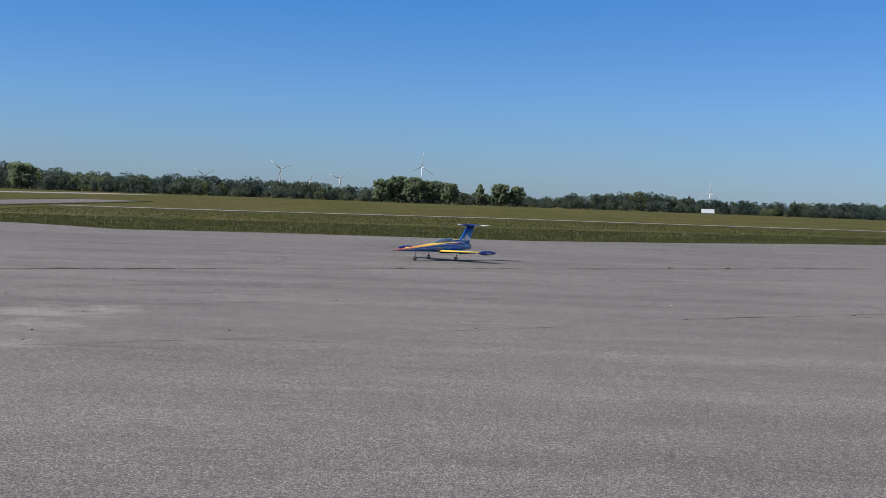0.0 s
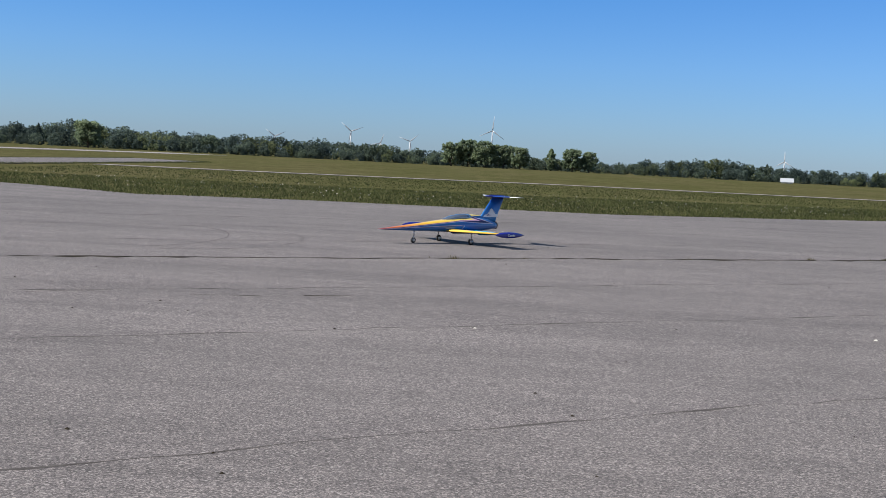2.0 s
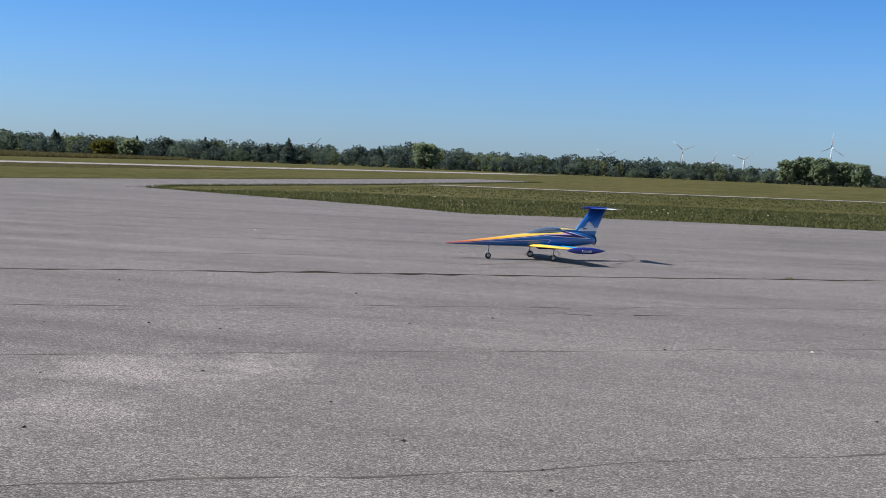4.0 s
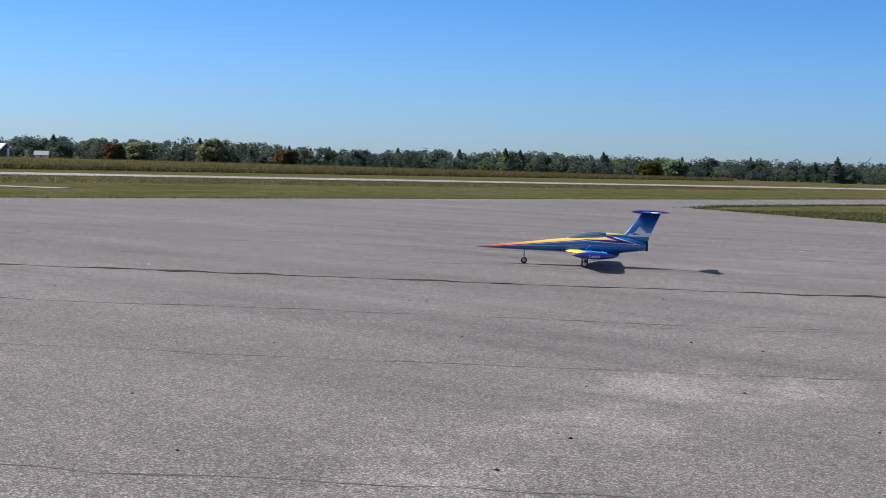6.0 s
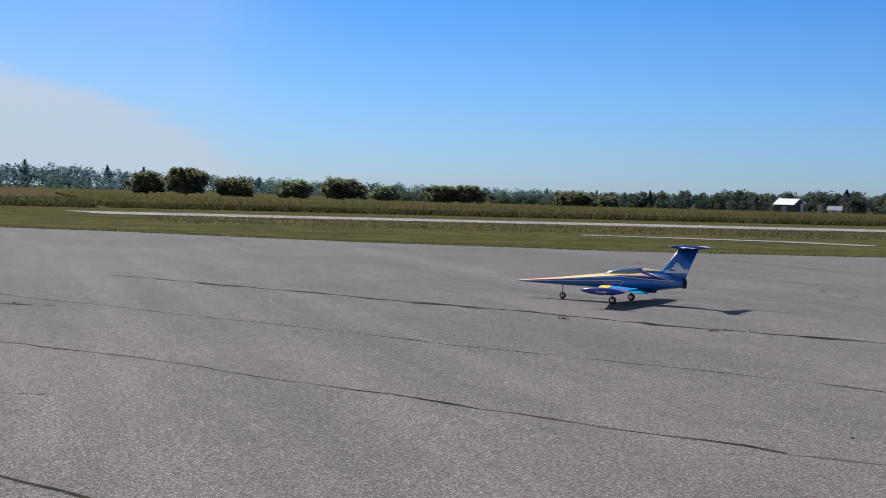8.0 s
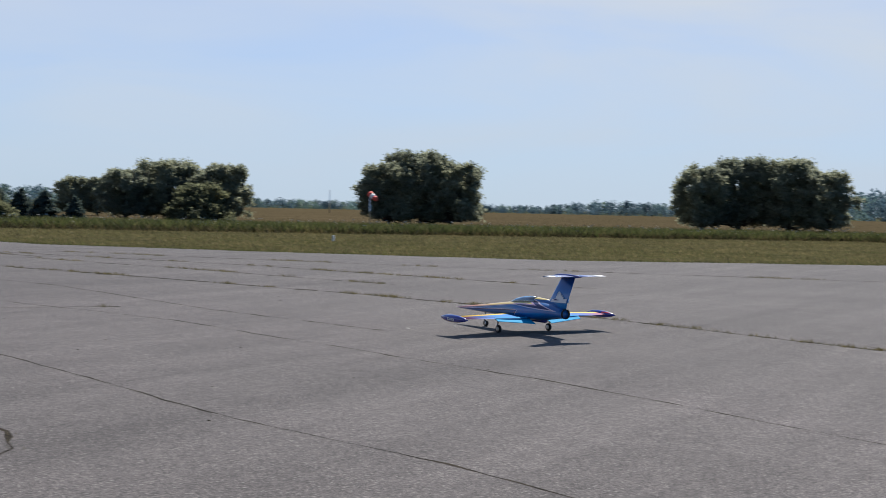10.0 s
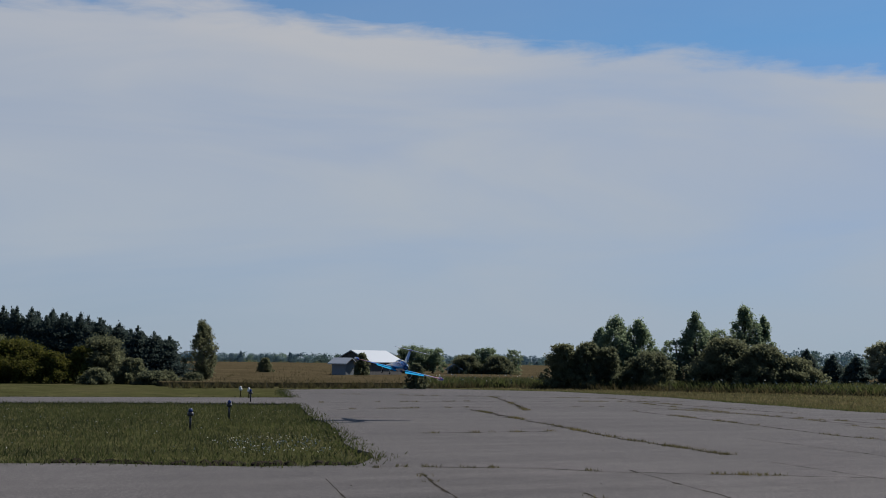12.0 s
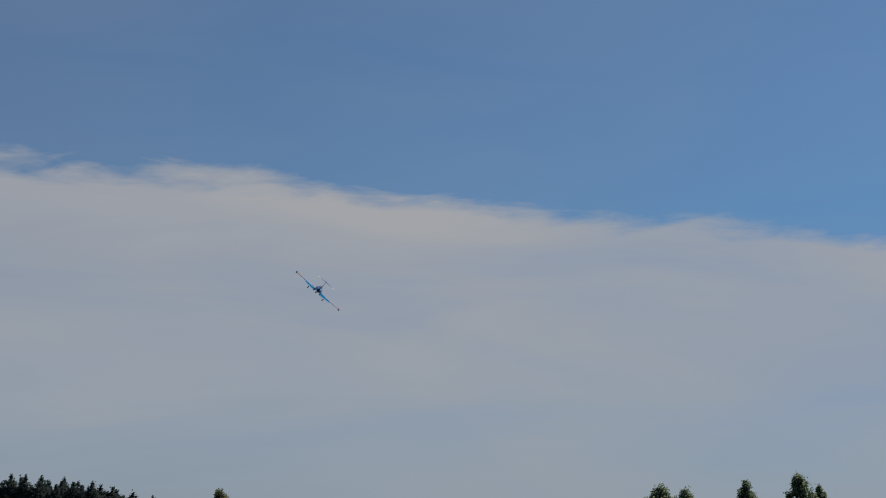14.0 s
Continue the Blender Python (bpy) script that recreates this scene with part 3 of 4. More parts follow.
def woods(name, label, spans, leaf, seed, z0=-0.06, per_tree=820, leafsize=0.42, pine=0.06):
    """A far belt of trees as one mass. spans: (azimuth, distance, height) in order; heights are blended between them."""
    rng = np.random.default_rng(seed)
    az = np.array([s[0] for s in spans], float)
    dist, hgt = np.array([s[1] for s in spans], float), np.array([s[2] for s in spans], float)
    pts, sizes = [], []
    a = az[0]
    while a < az[-1]:
        d0, h0 = np.interp(a, az, dist), np.interp(a, az, hgt)
        for row in range(4):
            d = d0 * (1 + 0.035 * row) + rng.uniform(-3, 3)
            aa = a + rng.uniform(-0.3, 0.3)
            h = h0 * rng.uniform(0.80, 1.06) * (1.0 if row else rng.uniform(0.4, 0.8))
            w = h * rng.uniform(0.55, 0.95)
            c = bearing(aa, d)
            k = per_tree
            if rng.random() < pine:
                f = rng.random(k)
                r = (1 - f) ** 0.9 * w * 0.6 * np.sqrt(rng.random(k))
                t = rng.uniform(0, 6.283, k)
                p = np.stack([r * np.cos(t), r * np.sin(t), f * h * 1.05], 1)
            else:
                nl = 12
                t, f = rng.uniform(0, 6.283, nl), rng.uniform(0, 1, nl)
                rr = w * 0.58 * np.sin(np.pi * (0.15 + 0.7 * f))
                lob = np.stack([rr * np.cos(t), rr * np.sin(t), h * (0.12 + 0.66 * f)], 1)
                lob[0] = (0, 0, h * 0.80)
                idx = rng.integers(0, nl, k)
                dirs = rng.normal(size=(k, 3))
                dirs /= np.linalg.norm(dirs, axis=1)[:, None]
                p = lob[idx] + dirs * (w * rng.uniform(0.20, 0.38, (nl, 1)))[idx] * (0.6 + 0.4 * rng.random((k, 1)))
            p[:, 2] = np.clip(p[:, 2], 0, h * 1.05)
            pts.append(p + np.array((c.x, c.y, z0)))
            sizes.append(np.full(k, leafsize) * rng.uniform(0.6, 1.3, k) * (h / 8))
        a += math.degrees(h0 * 0.55 / d0)
    verts, faces = leaves(np.concatenate(pts), np.concatenate(sizes), rng)
    ob = solid(name, verts, faces, leaf)
    return tagged(ob, label, "woods", kind="stuff")


WOODS = ((-24, 30), (-17, 30), (-14, 25), (-10.5, 27), (-8, 37), (-6, 32), (-4.2, 20), (-0.9, 22), (3.9, 28), (8, 35), (12.8, 39), (15, 34), (18.3, 48), (20, 37),
         (22, 36), (23.2, 38), (24.4, 37), (26.8, 40), (30.0, 36), (33, 37), (36.5, 42), (40, 37), (44.4, 34), (49.4, 44), (55, 40), (60.2, 36), (64, 30), (66.8, 22), (69.7, 16), (76, 18))
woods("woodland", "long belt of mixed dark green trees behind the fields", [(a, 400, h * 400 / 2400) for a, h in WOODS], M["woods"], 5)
woods("distant_woodland", "woods on the far horizon, leaf colour blued for haze", [(66, 700, 7.0), (72, 700, 7.5), (80, 700, 9), (95, 600, 14), (100, 600, 15), (104, 600, 13), (108, 600, 7), (113, 600, 7), (116, 600, 4), (130, 600, 5),
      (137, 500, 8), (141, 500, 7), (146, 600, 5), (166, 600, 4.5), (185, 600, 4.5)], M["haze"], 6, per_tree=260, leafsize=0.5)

# trees that stand out of the belt, by azimuth and angular height
for k, (az, d, h, w, leaf, form) in enumerate((
        (3.0, 390, 7.6, 7, "leaf_green", "round"), (2.3, 392, 8.8, 8, "leaf_green", "round"), (1.6, 388, 8.4, 8, "leaf_green", "round"), (0.8, 392, 7.6, 8, "leaf_green", "round"),
        (0.1, 388, 6.9, 6, "leaf_green", "round"), (-1.2, 390, 6.4, 4, "leaf_green", "tall"), (-2.1, 390, 7.2, 7, "leaf_green", "round"), (-2.8, 392, 6.6, 6, "leaf_green", "round"),
        (31.3, 385, 4.9, 8, "leaf_yellow", "round"), (30.2, 392, 5.4, 8, "leaf_green", "round"), (23.75, 390, 7.4, 4, "conifer", "conifer"), (18.0, 388, 8.2, 9, "leaf_green", "round"),
        (72.5, 300, 4.1, 8, "leaf_dark", "round"), (71.4, 300, 4.4, 8, "leaf_dark", "round"), (67.0, 310, 3.6, 10, "leaf_dark", "round"), (65.6, 310, 2.6, 7, "leaf_dark", "bush"), (49.4, 380, 7.4, 11, "leaf_green", "round"),
        (83.0, 280, 6.4, 9, "leaf_dark", "round"), (81.0, 285, 4.3, 9, "leaf_dark", "round"), (76.6, 285, 4.9, 10, "leaf_dark", "round"), (78.6, 300, 4.4, 9, "leaf_green", "round"), (84.6, 285, 5.2, 8, "leaf_dark", "round"), (74.8, 330, 3.8, 8, "leaf_green", "round"),
        (46.5, 385, 5.0, 8, "leaf_rust", "round"), (53.6, 385, 5.5, 7, "leaf_rust", "round"), (52.5, 385, 5.8, 9, "leaf_green", "round"))):
    p = bearing(az, d)
    names = {"leaf_green": "leafy green tree at the edge of the woods", "leaf_yellow": "yellowing round tree before the dark woods", "conifer": "dark pointed spruce rising over the woods",
             "leaf_dark": "dark round tree beyond the corn field", "leaf_rust": "rust-tinged autumn tree before the woods"}
    tree(names[leaf], p, h, w, M[leaf], 200 + k, form, per=300, size=0.25)

# the trees and bushes round the far end of the concrete
GREY, GREEN = "broad grey-green willow beyond the corn field", "tall leafy poplar with a ragged crown"
BUSH, FIR, GOLD = "dense dark green bush in the rough grass", "dark slender spruce in a row of conifers", "bush with olive and yellowing leaves"
for k, (form, x, y, h, w) in enumerate((
        ("grey", -103.1, -61.8, 5.9, 6.6), ("grey", -106.2, -60.5, 6.9, 7.6), ("grey", -106.7, -57.7, 5.9, 6.6), ("grey", -114.7, -37.5, 6.2, 6.0), ("grey", -118.5, -35.5, 6.9, 7.2),
        ("grey", -118.7, -31.2, 6.9, 7.2), ("grey", -117.6, -27.7, 5.8, 5.0), ("grey", -90.9, -80.9, 4.8, 5.2), ("grey", -94.8, -79.5, 5.6, 7.2), ("grey", -96.3, -74.7, 5.3, 6.2),
        ("bush", -91.9, -73.8, 3.4, 6.4), ("grey", -122.0, -15.6, 5.3, 6.4), ("bush", -119.7, -17.5, 3.1, 3.4), ("fir", -77.9, -82.5, 3.2, 2.4), ("fir", -80.0, -81.9, 2.8, 2.0),
        ("fir", -79.9, -79.2, 2.7, 2.2), ("fir", -82.3, -78.3, 2.2, 1.4), ("grey", -109.1, -105.2, 4.5, 4.4), ("grey", -110.8, -103.5, 4.5, 3.6))):
    label, leaf, shape = {"grey": (GREY, "leaf_grey", "wide"), "bush": (BUSH, "leaf_dark", "bush"), "fir": (FIR, "conifer", "conifer")}[form]
    tree(label, (x, y), h * (1.09 if form == "grey" else 1.0), w, M[leaf], 300 + k, shape, per=820, size=0.13)
for k, (form, x, y, h, w) in enumerate((
        ("tall", -61.5, -85.1, 5.4, 3.8), ("tall", -63.5, -85.0, 5.2, 3.2), ("tall", -61.1, -86.6, 4.7, 2.1), ("tall", -66.3, -81.7, 6.0, 2.8), ("green", -64.6, -81.7, 4.1, 2.9), ("green", -67.7, -81.9, 5.1, 3.4),
        ("tall", -69.8, -80.2, 6.4, 3.0), ("tall", -71.5, -80.1, 5.7, 2.1), ("bush", -65.0, -76.4, 3.8, 5.4), ("bush", -66.5, -74.2, 3.3, 5.0), ("bush", -68.5, -73.0, 2.4, 4.4), ("bush", -60.1, -78.8, 2.8, 4.4), ("bush", -56.5, -81.3, 3.5, 3.2),
        ("bush", -55.0, -82.1, 3.3, 3.4), ("bush", -57.8, -80.6, 3.2, 2.6), ("thin", -32.3, -94.7, 4.7, 2.4), ("bush", -41.5, -78.3, 1.8, 1.6), ("bush", -56.6, -149.9, 2.0, 2.2), ("green", -76.7, -152.4, 4.0, 5.4),
        ("green", -79.1, -151.2, 3.8, 4.0), ("green", -85.8, -149.9, 4.0, 4.0), ("green", -89.0, -148.1, 3.8, 2.4), ("bush", -59.5, -128.4, 2.7, 2.0), ("bush", -82.7, -149.3, 2.6, 5.0), ("bush", -86.0, -147.0, 2.5, 5.0), ("bush", -74.0, -151.0, 2.4, 4.0))):
    label, leaf, shape = {"tall": (GREEN, "leaf_green", "tall"), "green": ("rounded green tree among taller poplars", "leaf_green", "round"), "bush": (BUSH, "leaf_dark", "bush"), "thin": ("slim solitary tree beside the conifers", "leaf_dark", "tall")}[form]
    tree(label, (x, y), h, w * (1.25 if shape == "tall" else 1.0), M[leaf], 340 + k, shape, per=1250 if shape == "tall" else 1500, size=0.082)
for k in range(60):
    f = k / 59
    row = k % 3
    x, y = -9.0 - 25.0 * f + 0.4 * math.sin(k * 2.3), -112.0 + 4.5 * f - 2.4 * row
    h = min(5.5 + 0.35 * math.sin(k * 1.7), 3.4 + 7.0 * (1 - f))
    tree(FIR, (x, y), h, 3.6, M["conifer"], 480 + k, "conifer", per=620, size=0.10)
for k, (gold, x, y, h, w) in enumerate(((1, -19.4, -95.7, 2.9, 6.0), (1, -21.6, -94.3, 2.2, 3.0), (0, -25.4, -95.5, 3.4, 4.8), (1, -23.7, -94.9, 2.6, 2.8), (0, -26.9, -93.2, 1.8, 2.8), (0, -27.6, -91.0, 0.9, 2.6), (0, -18.0, -99.0, 3.6, 4.0),
                                        (0, -29.0, -92.0, 0.9, 2.2), (0, -24.0, -91.5, 1.1, 2.4), (0, -14.0, -97.0, 3.2, 5.0), (1, -10.0, -96.0, 2.8, 5.0), (0, -31.0, -92.5, 0.8, 2.0))):
    tree(GOLD if gold else BUSH, (x, y), h, w, M["leaf_yellow" if gold else "leaf_dark"], 420 + k, "bush", per=1400, size=0.075)

# ---- crops, weeds and flowers ----


def scatter(name, label, pts, height, width, leaf, seed, lean=0.25, category="plants"):
    """Upright blades, one narrow triangle each, as one mass."""
    rng = np.random.default_rng(seed)
    n = len(pts)
    p = np.asarray(pts, float)
    if p.shape[1] == 2:
        p = np.concatenate([p, np.full((n, 1), -0.05)], 1)
    a = rng.uniform(0, 6.283, n)
    h = height * rng.uniform(0.45, 1.15, n)
    w = width * rng.uniform(0.6, 1.4, n)
    side = np.stack([np.cos(a) * w, np.sin(a) * w, np.zeros(n)], 1)
    tip = np.stack([rng.normal(0, lean, n) * h, rng.normal(0, lean, n) * h, h], 1)
    verts = np.stack([p - side, p + side, p + tip], 1).reshape(-1, 3)
    ob = solid(name, verts, np.arange(3 * n).reshape(-1, 3), leaf)
    return tagged(ob, label, category, kind="stuff")


def inside_of(poly, n, seed):
    """n random points in a polygon."""
    rng = np.random.default_rng(seed)
    q = np.array(poly)
    out = []
    while len(out) < n:
        p = rng.uniform(q.min(0), q.max(0), (4 * n, 2))
        ok = np.zeros(len(p), bool)
        for (x1, y1), (x2, y2) in zip(q, np.roll(q, -1, 0)):
            hit = ((y1 > p[:, 1]) != (y2 > p[:, 1])) & (p[:, 0] < (x2 - x1) * (p[:, 1] - y1) / (y2 - y1 + 1e-12) + x1)
            ok ^= hit
        out += list(p[ok])
    return np.array(out[:n])


def crop(front, back, seed, height, leaf, label, top="field"):
    """A field of corn between a front and a back line: stalks at the front, a ragged canopy behind."""
    poly = list(front) + list(reversed(back))
    sheet("crop_canopy", poly, height * 0.45, M[top], label, "corn field", height * 0.45 + 0.05)
    rng = np.random.default_rng(seed)
    near = []
    for (a, b), (c, d) in zip(zip(front, front[1:]), zip(back, back[1:])):
        a, b, c, d = map(np.array, (a, b, c, d))
        n = int(np.linalg.norm(b - a) * 320)
        u, v = rng.random((n, 1)), rng.random((n, 1)) ** 2.6 * 1.012 - 0.012
        near.append((a * (1 - u) + b * u) * (1 - v) + (c * (1 - u) + d * u) * v)
    near = np.concatenate(near)
    scatter("corn", label, near, height * 1.02, 0.042, leaf, seed + 1, 0.6, "corn")


M["stubble"] = grass_material("bare_brown_field", (0.054, 0.046, 0.027), (0.071, 0.057, 0.034), (0.088, 0.068, 0.043))
M["field"] = grass_material("corn_canopy", (0.048, 0.050, 0.019), (0.068, 0.062, 0.026), (0.092, 0.076, 0.036))
crop([(-113, 8), (-114, 40), (-116, 77), (-125, 130), (-140, 200), (-160, 300)], [(-250, 8), (-250, 60), (-260, 110), (-280, 190), (-300, 280), (-330, 360)], 11, 0.85, M["corn"], "ripening corn field behind the runway")
crop([(-27, -86), (-46, -87), (-55, -90), (-75, -62), (-87, -50), (-112, -25), (-113, 7)], [(-110, -520), (-230, -520), (-380, -520), (-480, -360), (-520, -240), (-540, -130), (-540, 7)], 12, 0.48, M["stubble_leaf"], "ripening corn field beyond the concrete", "stubble")

FRONT = [(-45, -83), (-53, -85), (-72, -59), (-84, -46.5), (-108.5, -22.5), (-109, 7)]
BEHIND = [(-49, -93), (-60, -92), (-80, -65), (-92, -53), (-118, -27), (-119, 7)]
BEANS = FRONT + BEHIND[::-1]
scatter("bean_plants", "green row crop with pale blossoms before the brown field", inside_of(BEANS, 70000, 51), 0.70, 0.07, M["bean"], 52, 0.5, "crop")
weeds = []
rng = random.Random(5)
for x, y in ((-6.8, 2.75), (7.3, 27.4), (5.6, 26.2), (-1.0, 21.4), (-19.2, 7.9), (-17.6, 9.2), (-30.6, 52.4), (-29.6, 52.6), (-12.9, -20.9), (-13.6, -22.4)):
    weeds += [(x + rng.gauss(0, 0.04), y + rng.gauss(0, 0.04), -0.015) for _ in range(30)]
rng = random.Random(8)
for line in WEED_LINES:
    for p in line:
        c = noise.noise((p.x * 0.45, p.y * 0.45, 4.0))
        far = min(1.0, p.length / 26)
        if line is WEED_LINES[0]:
            if rng.random() < 0.10:
                weeds += [(p.x + rng.gauss(0, 0.03), p.y + rng.gauss(0, 0.03), -0.03) for _ in range(rng.randint(2, 9))]
            continue
        if rng.random() < max(0.03, 0.30 * far + 1.9 * c):
            for _ in range(int(rng.randint(3, 26) * (0.3 + far))):
                weeds.append((p.x + rng.gauss(0, 0.03 + 0.05 * far), p.y + rng.gauss(0, 0.03 + 0.05 * far), -0.09 + 0.09 * far))
scatter("weeds", "dry weeds and grass growing out of the joints", weeds, 0.07, 0.009, M["weed"], 21, 0.45)
ISLAND = [(-23.0, -51.5), (-19.2, -40.4), (-14.3, -25.5), (-13.5, -23.4), (-12.6, -21.9), (-11.1, -21.9), (-8.7, -23.4), (6, -28), (10, -45), (8, -56), (-15.7, -53.8)]
scatter("grass", "long rough grass between the taxiways", inside_of(ISLAND, 80000, 31), 0.105, 0.012, M["blade"], 32, 0.4, "grass")
VERGE = [(-34, -85), (-46, -85), (-52, -75), (-49, -60), (-46.5, -50), (-44, -41), (-46.3, -30), (-49.5, -20), (-58, -9), (-75, 0), (-112, -25), (-87, -50), (-75, -62), (-55, -90)]
scatter("grass", "rough straw-coloured grass along the concrete", inside_of(VERGE, 60000, 33), 0.12, 0.020, M["weed"], 34, 0.4, "grass")
EASTER = [(60, 94), (40, 78), (17.6, 59), (9, 51.3), (3.1, 46.9), (-6.3, 45.4), (-12.1, 42.8), (-16, 46), (-20.8, 48.7), (-29, 53.5), (-25, 62), (0, 68), (30, 84)]
scatter("grass", "green meadow grass beside the apron", inside_of(EASTER, 60000, 35), 0.10, 0.020, M["blade"], 36, 0.4, "grass")

RUNWAY_SIDE = [(-83, 8), (-67, 8), (-64, 40), (-67, 140), (-81, 140), (-83.5, 60)]
scatter("grass", "brown unmown grass beside the runway", inside_of(RUNWAY_SIDE, 42000, 37), 0.10, 0.04, M["weed"], 38, 0.5, "grass")
FAR_EAST = [(-27, 66), (0, 72), (30, 88), (60, 106), (90, 129), (33, 118), (3, 111), (-18, 99), (-30, 94)]
scatter("grass", "brownish seeding grass far out in the meadow", inside_of(FAR_EAST, 26000, 39), 0.07, 0.035, M["blade"], 40, 0.5, "grass")


fringe = []
rng = np.random.default_rng(61)
for (x1, y1), (x2, y2) in zip(APRON, APRON[1:]):
    if x1 > 50 or x2 > 50:
        continue
    n = int(math.hypot(x2 - x1, y2 - y1) * 60)
    u = rng.random((n, 1))
    fringe.append(np.array((x1, y1)) * (1 - u) + np.array((x2, y2)) * u + rng.normal(0, 0.22, (n, 2)))
scatter("grass_fringe", "darker tufts of grass along the ragged pavement edge", np.concatenate(fringe), 0.13, 0.022, M["blade"], 62, 0.5, "grass")


def blossoms(pts, seed, z=0.25, size=0.035):
    rng = np.random.default_rng(seed)
    c = np.concatenate([pts, z * rng.uniform(0.6, 1.5, (len(pts), 1))], 1)
    verts, faces = leaves(c, size * rng.uniform(0.6, 1.5, len(c)), rng)
    tagged(solid("wildflowers", verts, faces, M["flower"]), "white wildflower heads scattered over the grass", "flowers", kind="stuff")


M["flower"] = Mat("flower_white", (0.42, 0.41, 0.36), 0.9, 0.0, 0.1)
blossoms(inside_of([(40, 80), (17.6, 60), (3.1, 48), (-6.3, 46.5), (-12, 44), (-26, 53), (-20, 62), (5, 68)], 520, 41), 42, 0.14, 0.022)
blossoms(inside_of([(-20, -45), (-14.6, -26), (-12.4, -22.5), (-9, -24), (2, -30), (2, -48)], 500, 43), 44, 0.13, 0.017)
blossoms(inside_of([(-14.4, -27), (-12.8, -22.6), (-11.2, -23.0), (-12.0, -28.0)], 260, 47), 48, 0.16, 0.017)
blossoms(inside_of(BEANS, 1500, 45), 46, 0.55, 0.06)
# loose grit
rng = random.Random(3)
for name, label, mat, count, lo in (("grit", "dark crumbs of asphalt and grit lying on the apron", "joint", 240, 0.007), ("litter", "pale chips of concrete lying on the apron", "flower", 22, 0.010)):
    verts, faces = [], []
    for k in range(count):
        a, d = rng.uniform(-20, 170), rng.uniform(6, 34)
        c, r, base = bearing(a, d), lo * rng.uniform(0.6, 1.8), len(verts)
        for i in range(5):
            t = i * 1.2566 + rng.uniform(-0.3, 0.3)
            verts.append((c.x + r * 1.6 * math.cos(t), c.y + r * 1.6 * math.sin(t), 0.001))
        verts.append((c.x, c.y, r))
        faces += [(base + i, base + (i + 1) % 5, base + 5) for i in range(5)]
    tagged(solid(name, verts, faces, M[mat]), label, "grit", kind="stuff")

M["soil"] = Mat("dark_soil", (0.022, 0.017, 0.012), 0.95, 0.0, 0.05)
M["soil"].bump(M["soil"].noise(M["soil"].coord(), 30, 4), 0.6, 0.01)
rng = random.Random(17)
verts, faces = [], []
for k in range(90):
    f = rng.random()
    c = Vector((-12.9, -21.9, 0)).lerp(Vector((-8.0, -23.9, 0)), f) + Vector((rng.gauss(0, 0.15), -abs(rng.gauss(0, 0.3)), 0))
    r, base = rng.uniform(0.03, 0.10), len(verts)
    for i in range(6):
        t = i * 1.047 + rng.uniform(-0.3, 0.3)
        verts += [(c.x + r * 1.4 * math.cos(t), c.y + r * 1.4 * math.sin(t), -0.06), (c.x + r * math.cos(t), c.y + r * math.sin(t), -0.06 + r * rng.uniform(0.4, 0.8))]
    verts.append((c.x, c.y, -0.06 + r * 0.95))
    for i in range(6):
        a, b = base + 2 * i, base + 2 * ((i + 1) % 6)
        faces += [(a, b, b + 1, a + 1), (a + 1, b + 1, base + 12)]
tagged(solid("soil", verts, faces, M["soil"]), "dark clods of bare soil at the edge of the grass", "soil", kind="stuff")

# ---- buildings, turbines and lights ----
M["tin"] = Mat("pale_tin_roof", (0.40, 0.42, 0.44), 0.4, 0.3)
M["board"] = Mat("dark_boards", (0.05, 0.045, 0.045), 0.8)
M["board"].set("Base Color", M["board"].ramp(M["board"].noise(M["board"].scaled(M["board"].coord(), (4, 4, 0.3)), 3, 4), (0.3, (0.035, 0.032, 0.03)), (0.7, (0.075, 0.068, 0.062))))
M["siding"] = Mat("white_siding", (0.58, 0.58, 0.57), 0.6)
M["steel_blue"] = Mat("grey_cladding", (0.22, 0.25, 0.28), 0.6)
M["cladding"] = Mat("pale_blue_boards", (0.16, 0.18, 0.20), 0.6)
M["turbine"] = Mat("turbine_white", (0.36, 0.38, 0.41), 0.5)
M["peg"] = Mat("black_lamp_body", (0.02, 0.02, 0.025), 0.4)
M["lens"] = Mat("blue_lamp_glass", (0.008, 0.018, 0.10), 0.1, 0.0, 0.8)


def block(bm, x0, x1, y0, y1, z0, z1):
    v = [bm.verts.new(c) for c in ((x0, y0, z0), (x1, y0, z0), (x1, y1, z0), (x0, y1, z0), (x0, y0, z1), (x1, y0, z1), (x1, y1, z1), (x0, y1, z1))]
    for f in ((3, 2, 1, 0), (4, 5, 6, 7), (0, 1, 5, 4), (1, 2, 6, 5), (2, 3, 7, 6), (3, 0, 4, 7)):
        bm.faces.new([v[i] for i in f])
    return bm


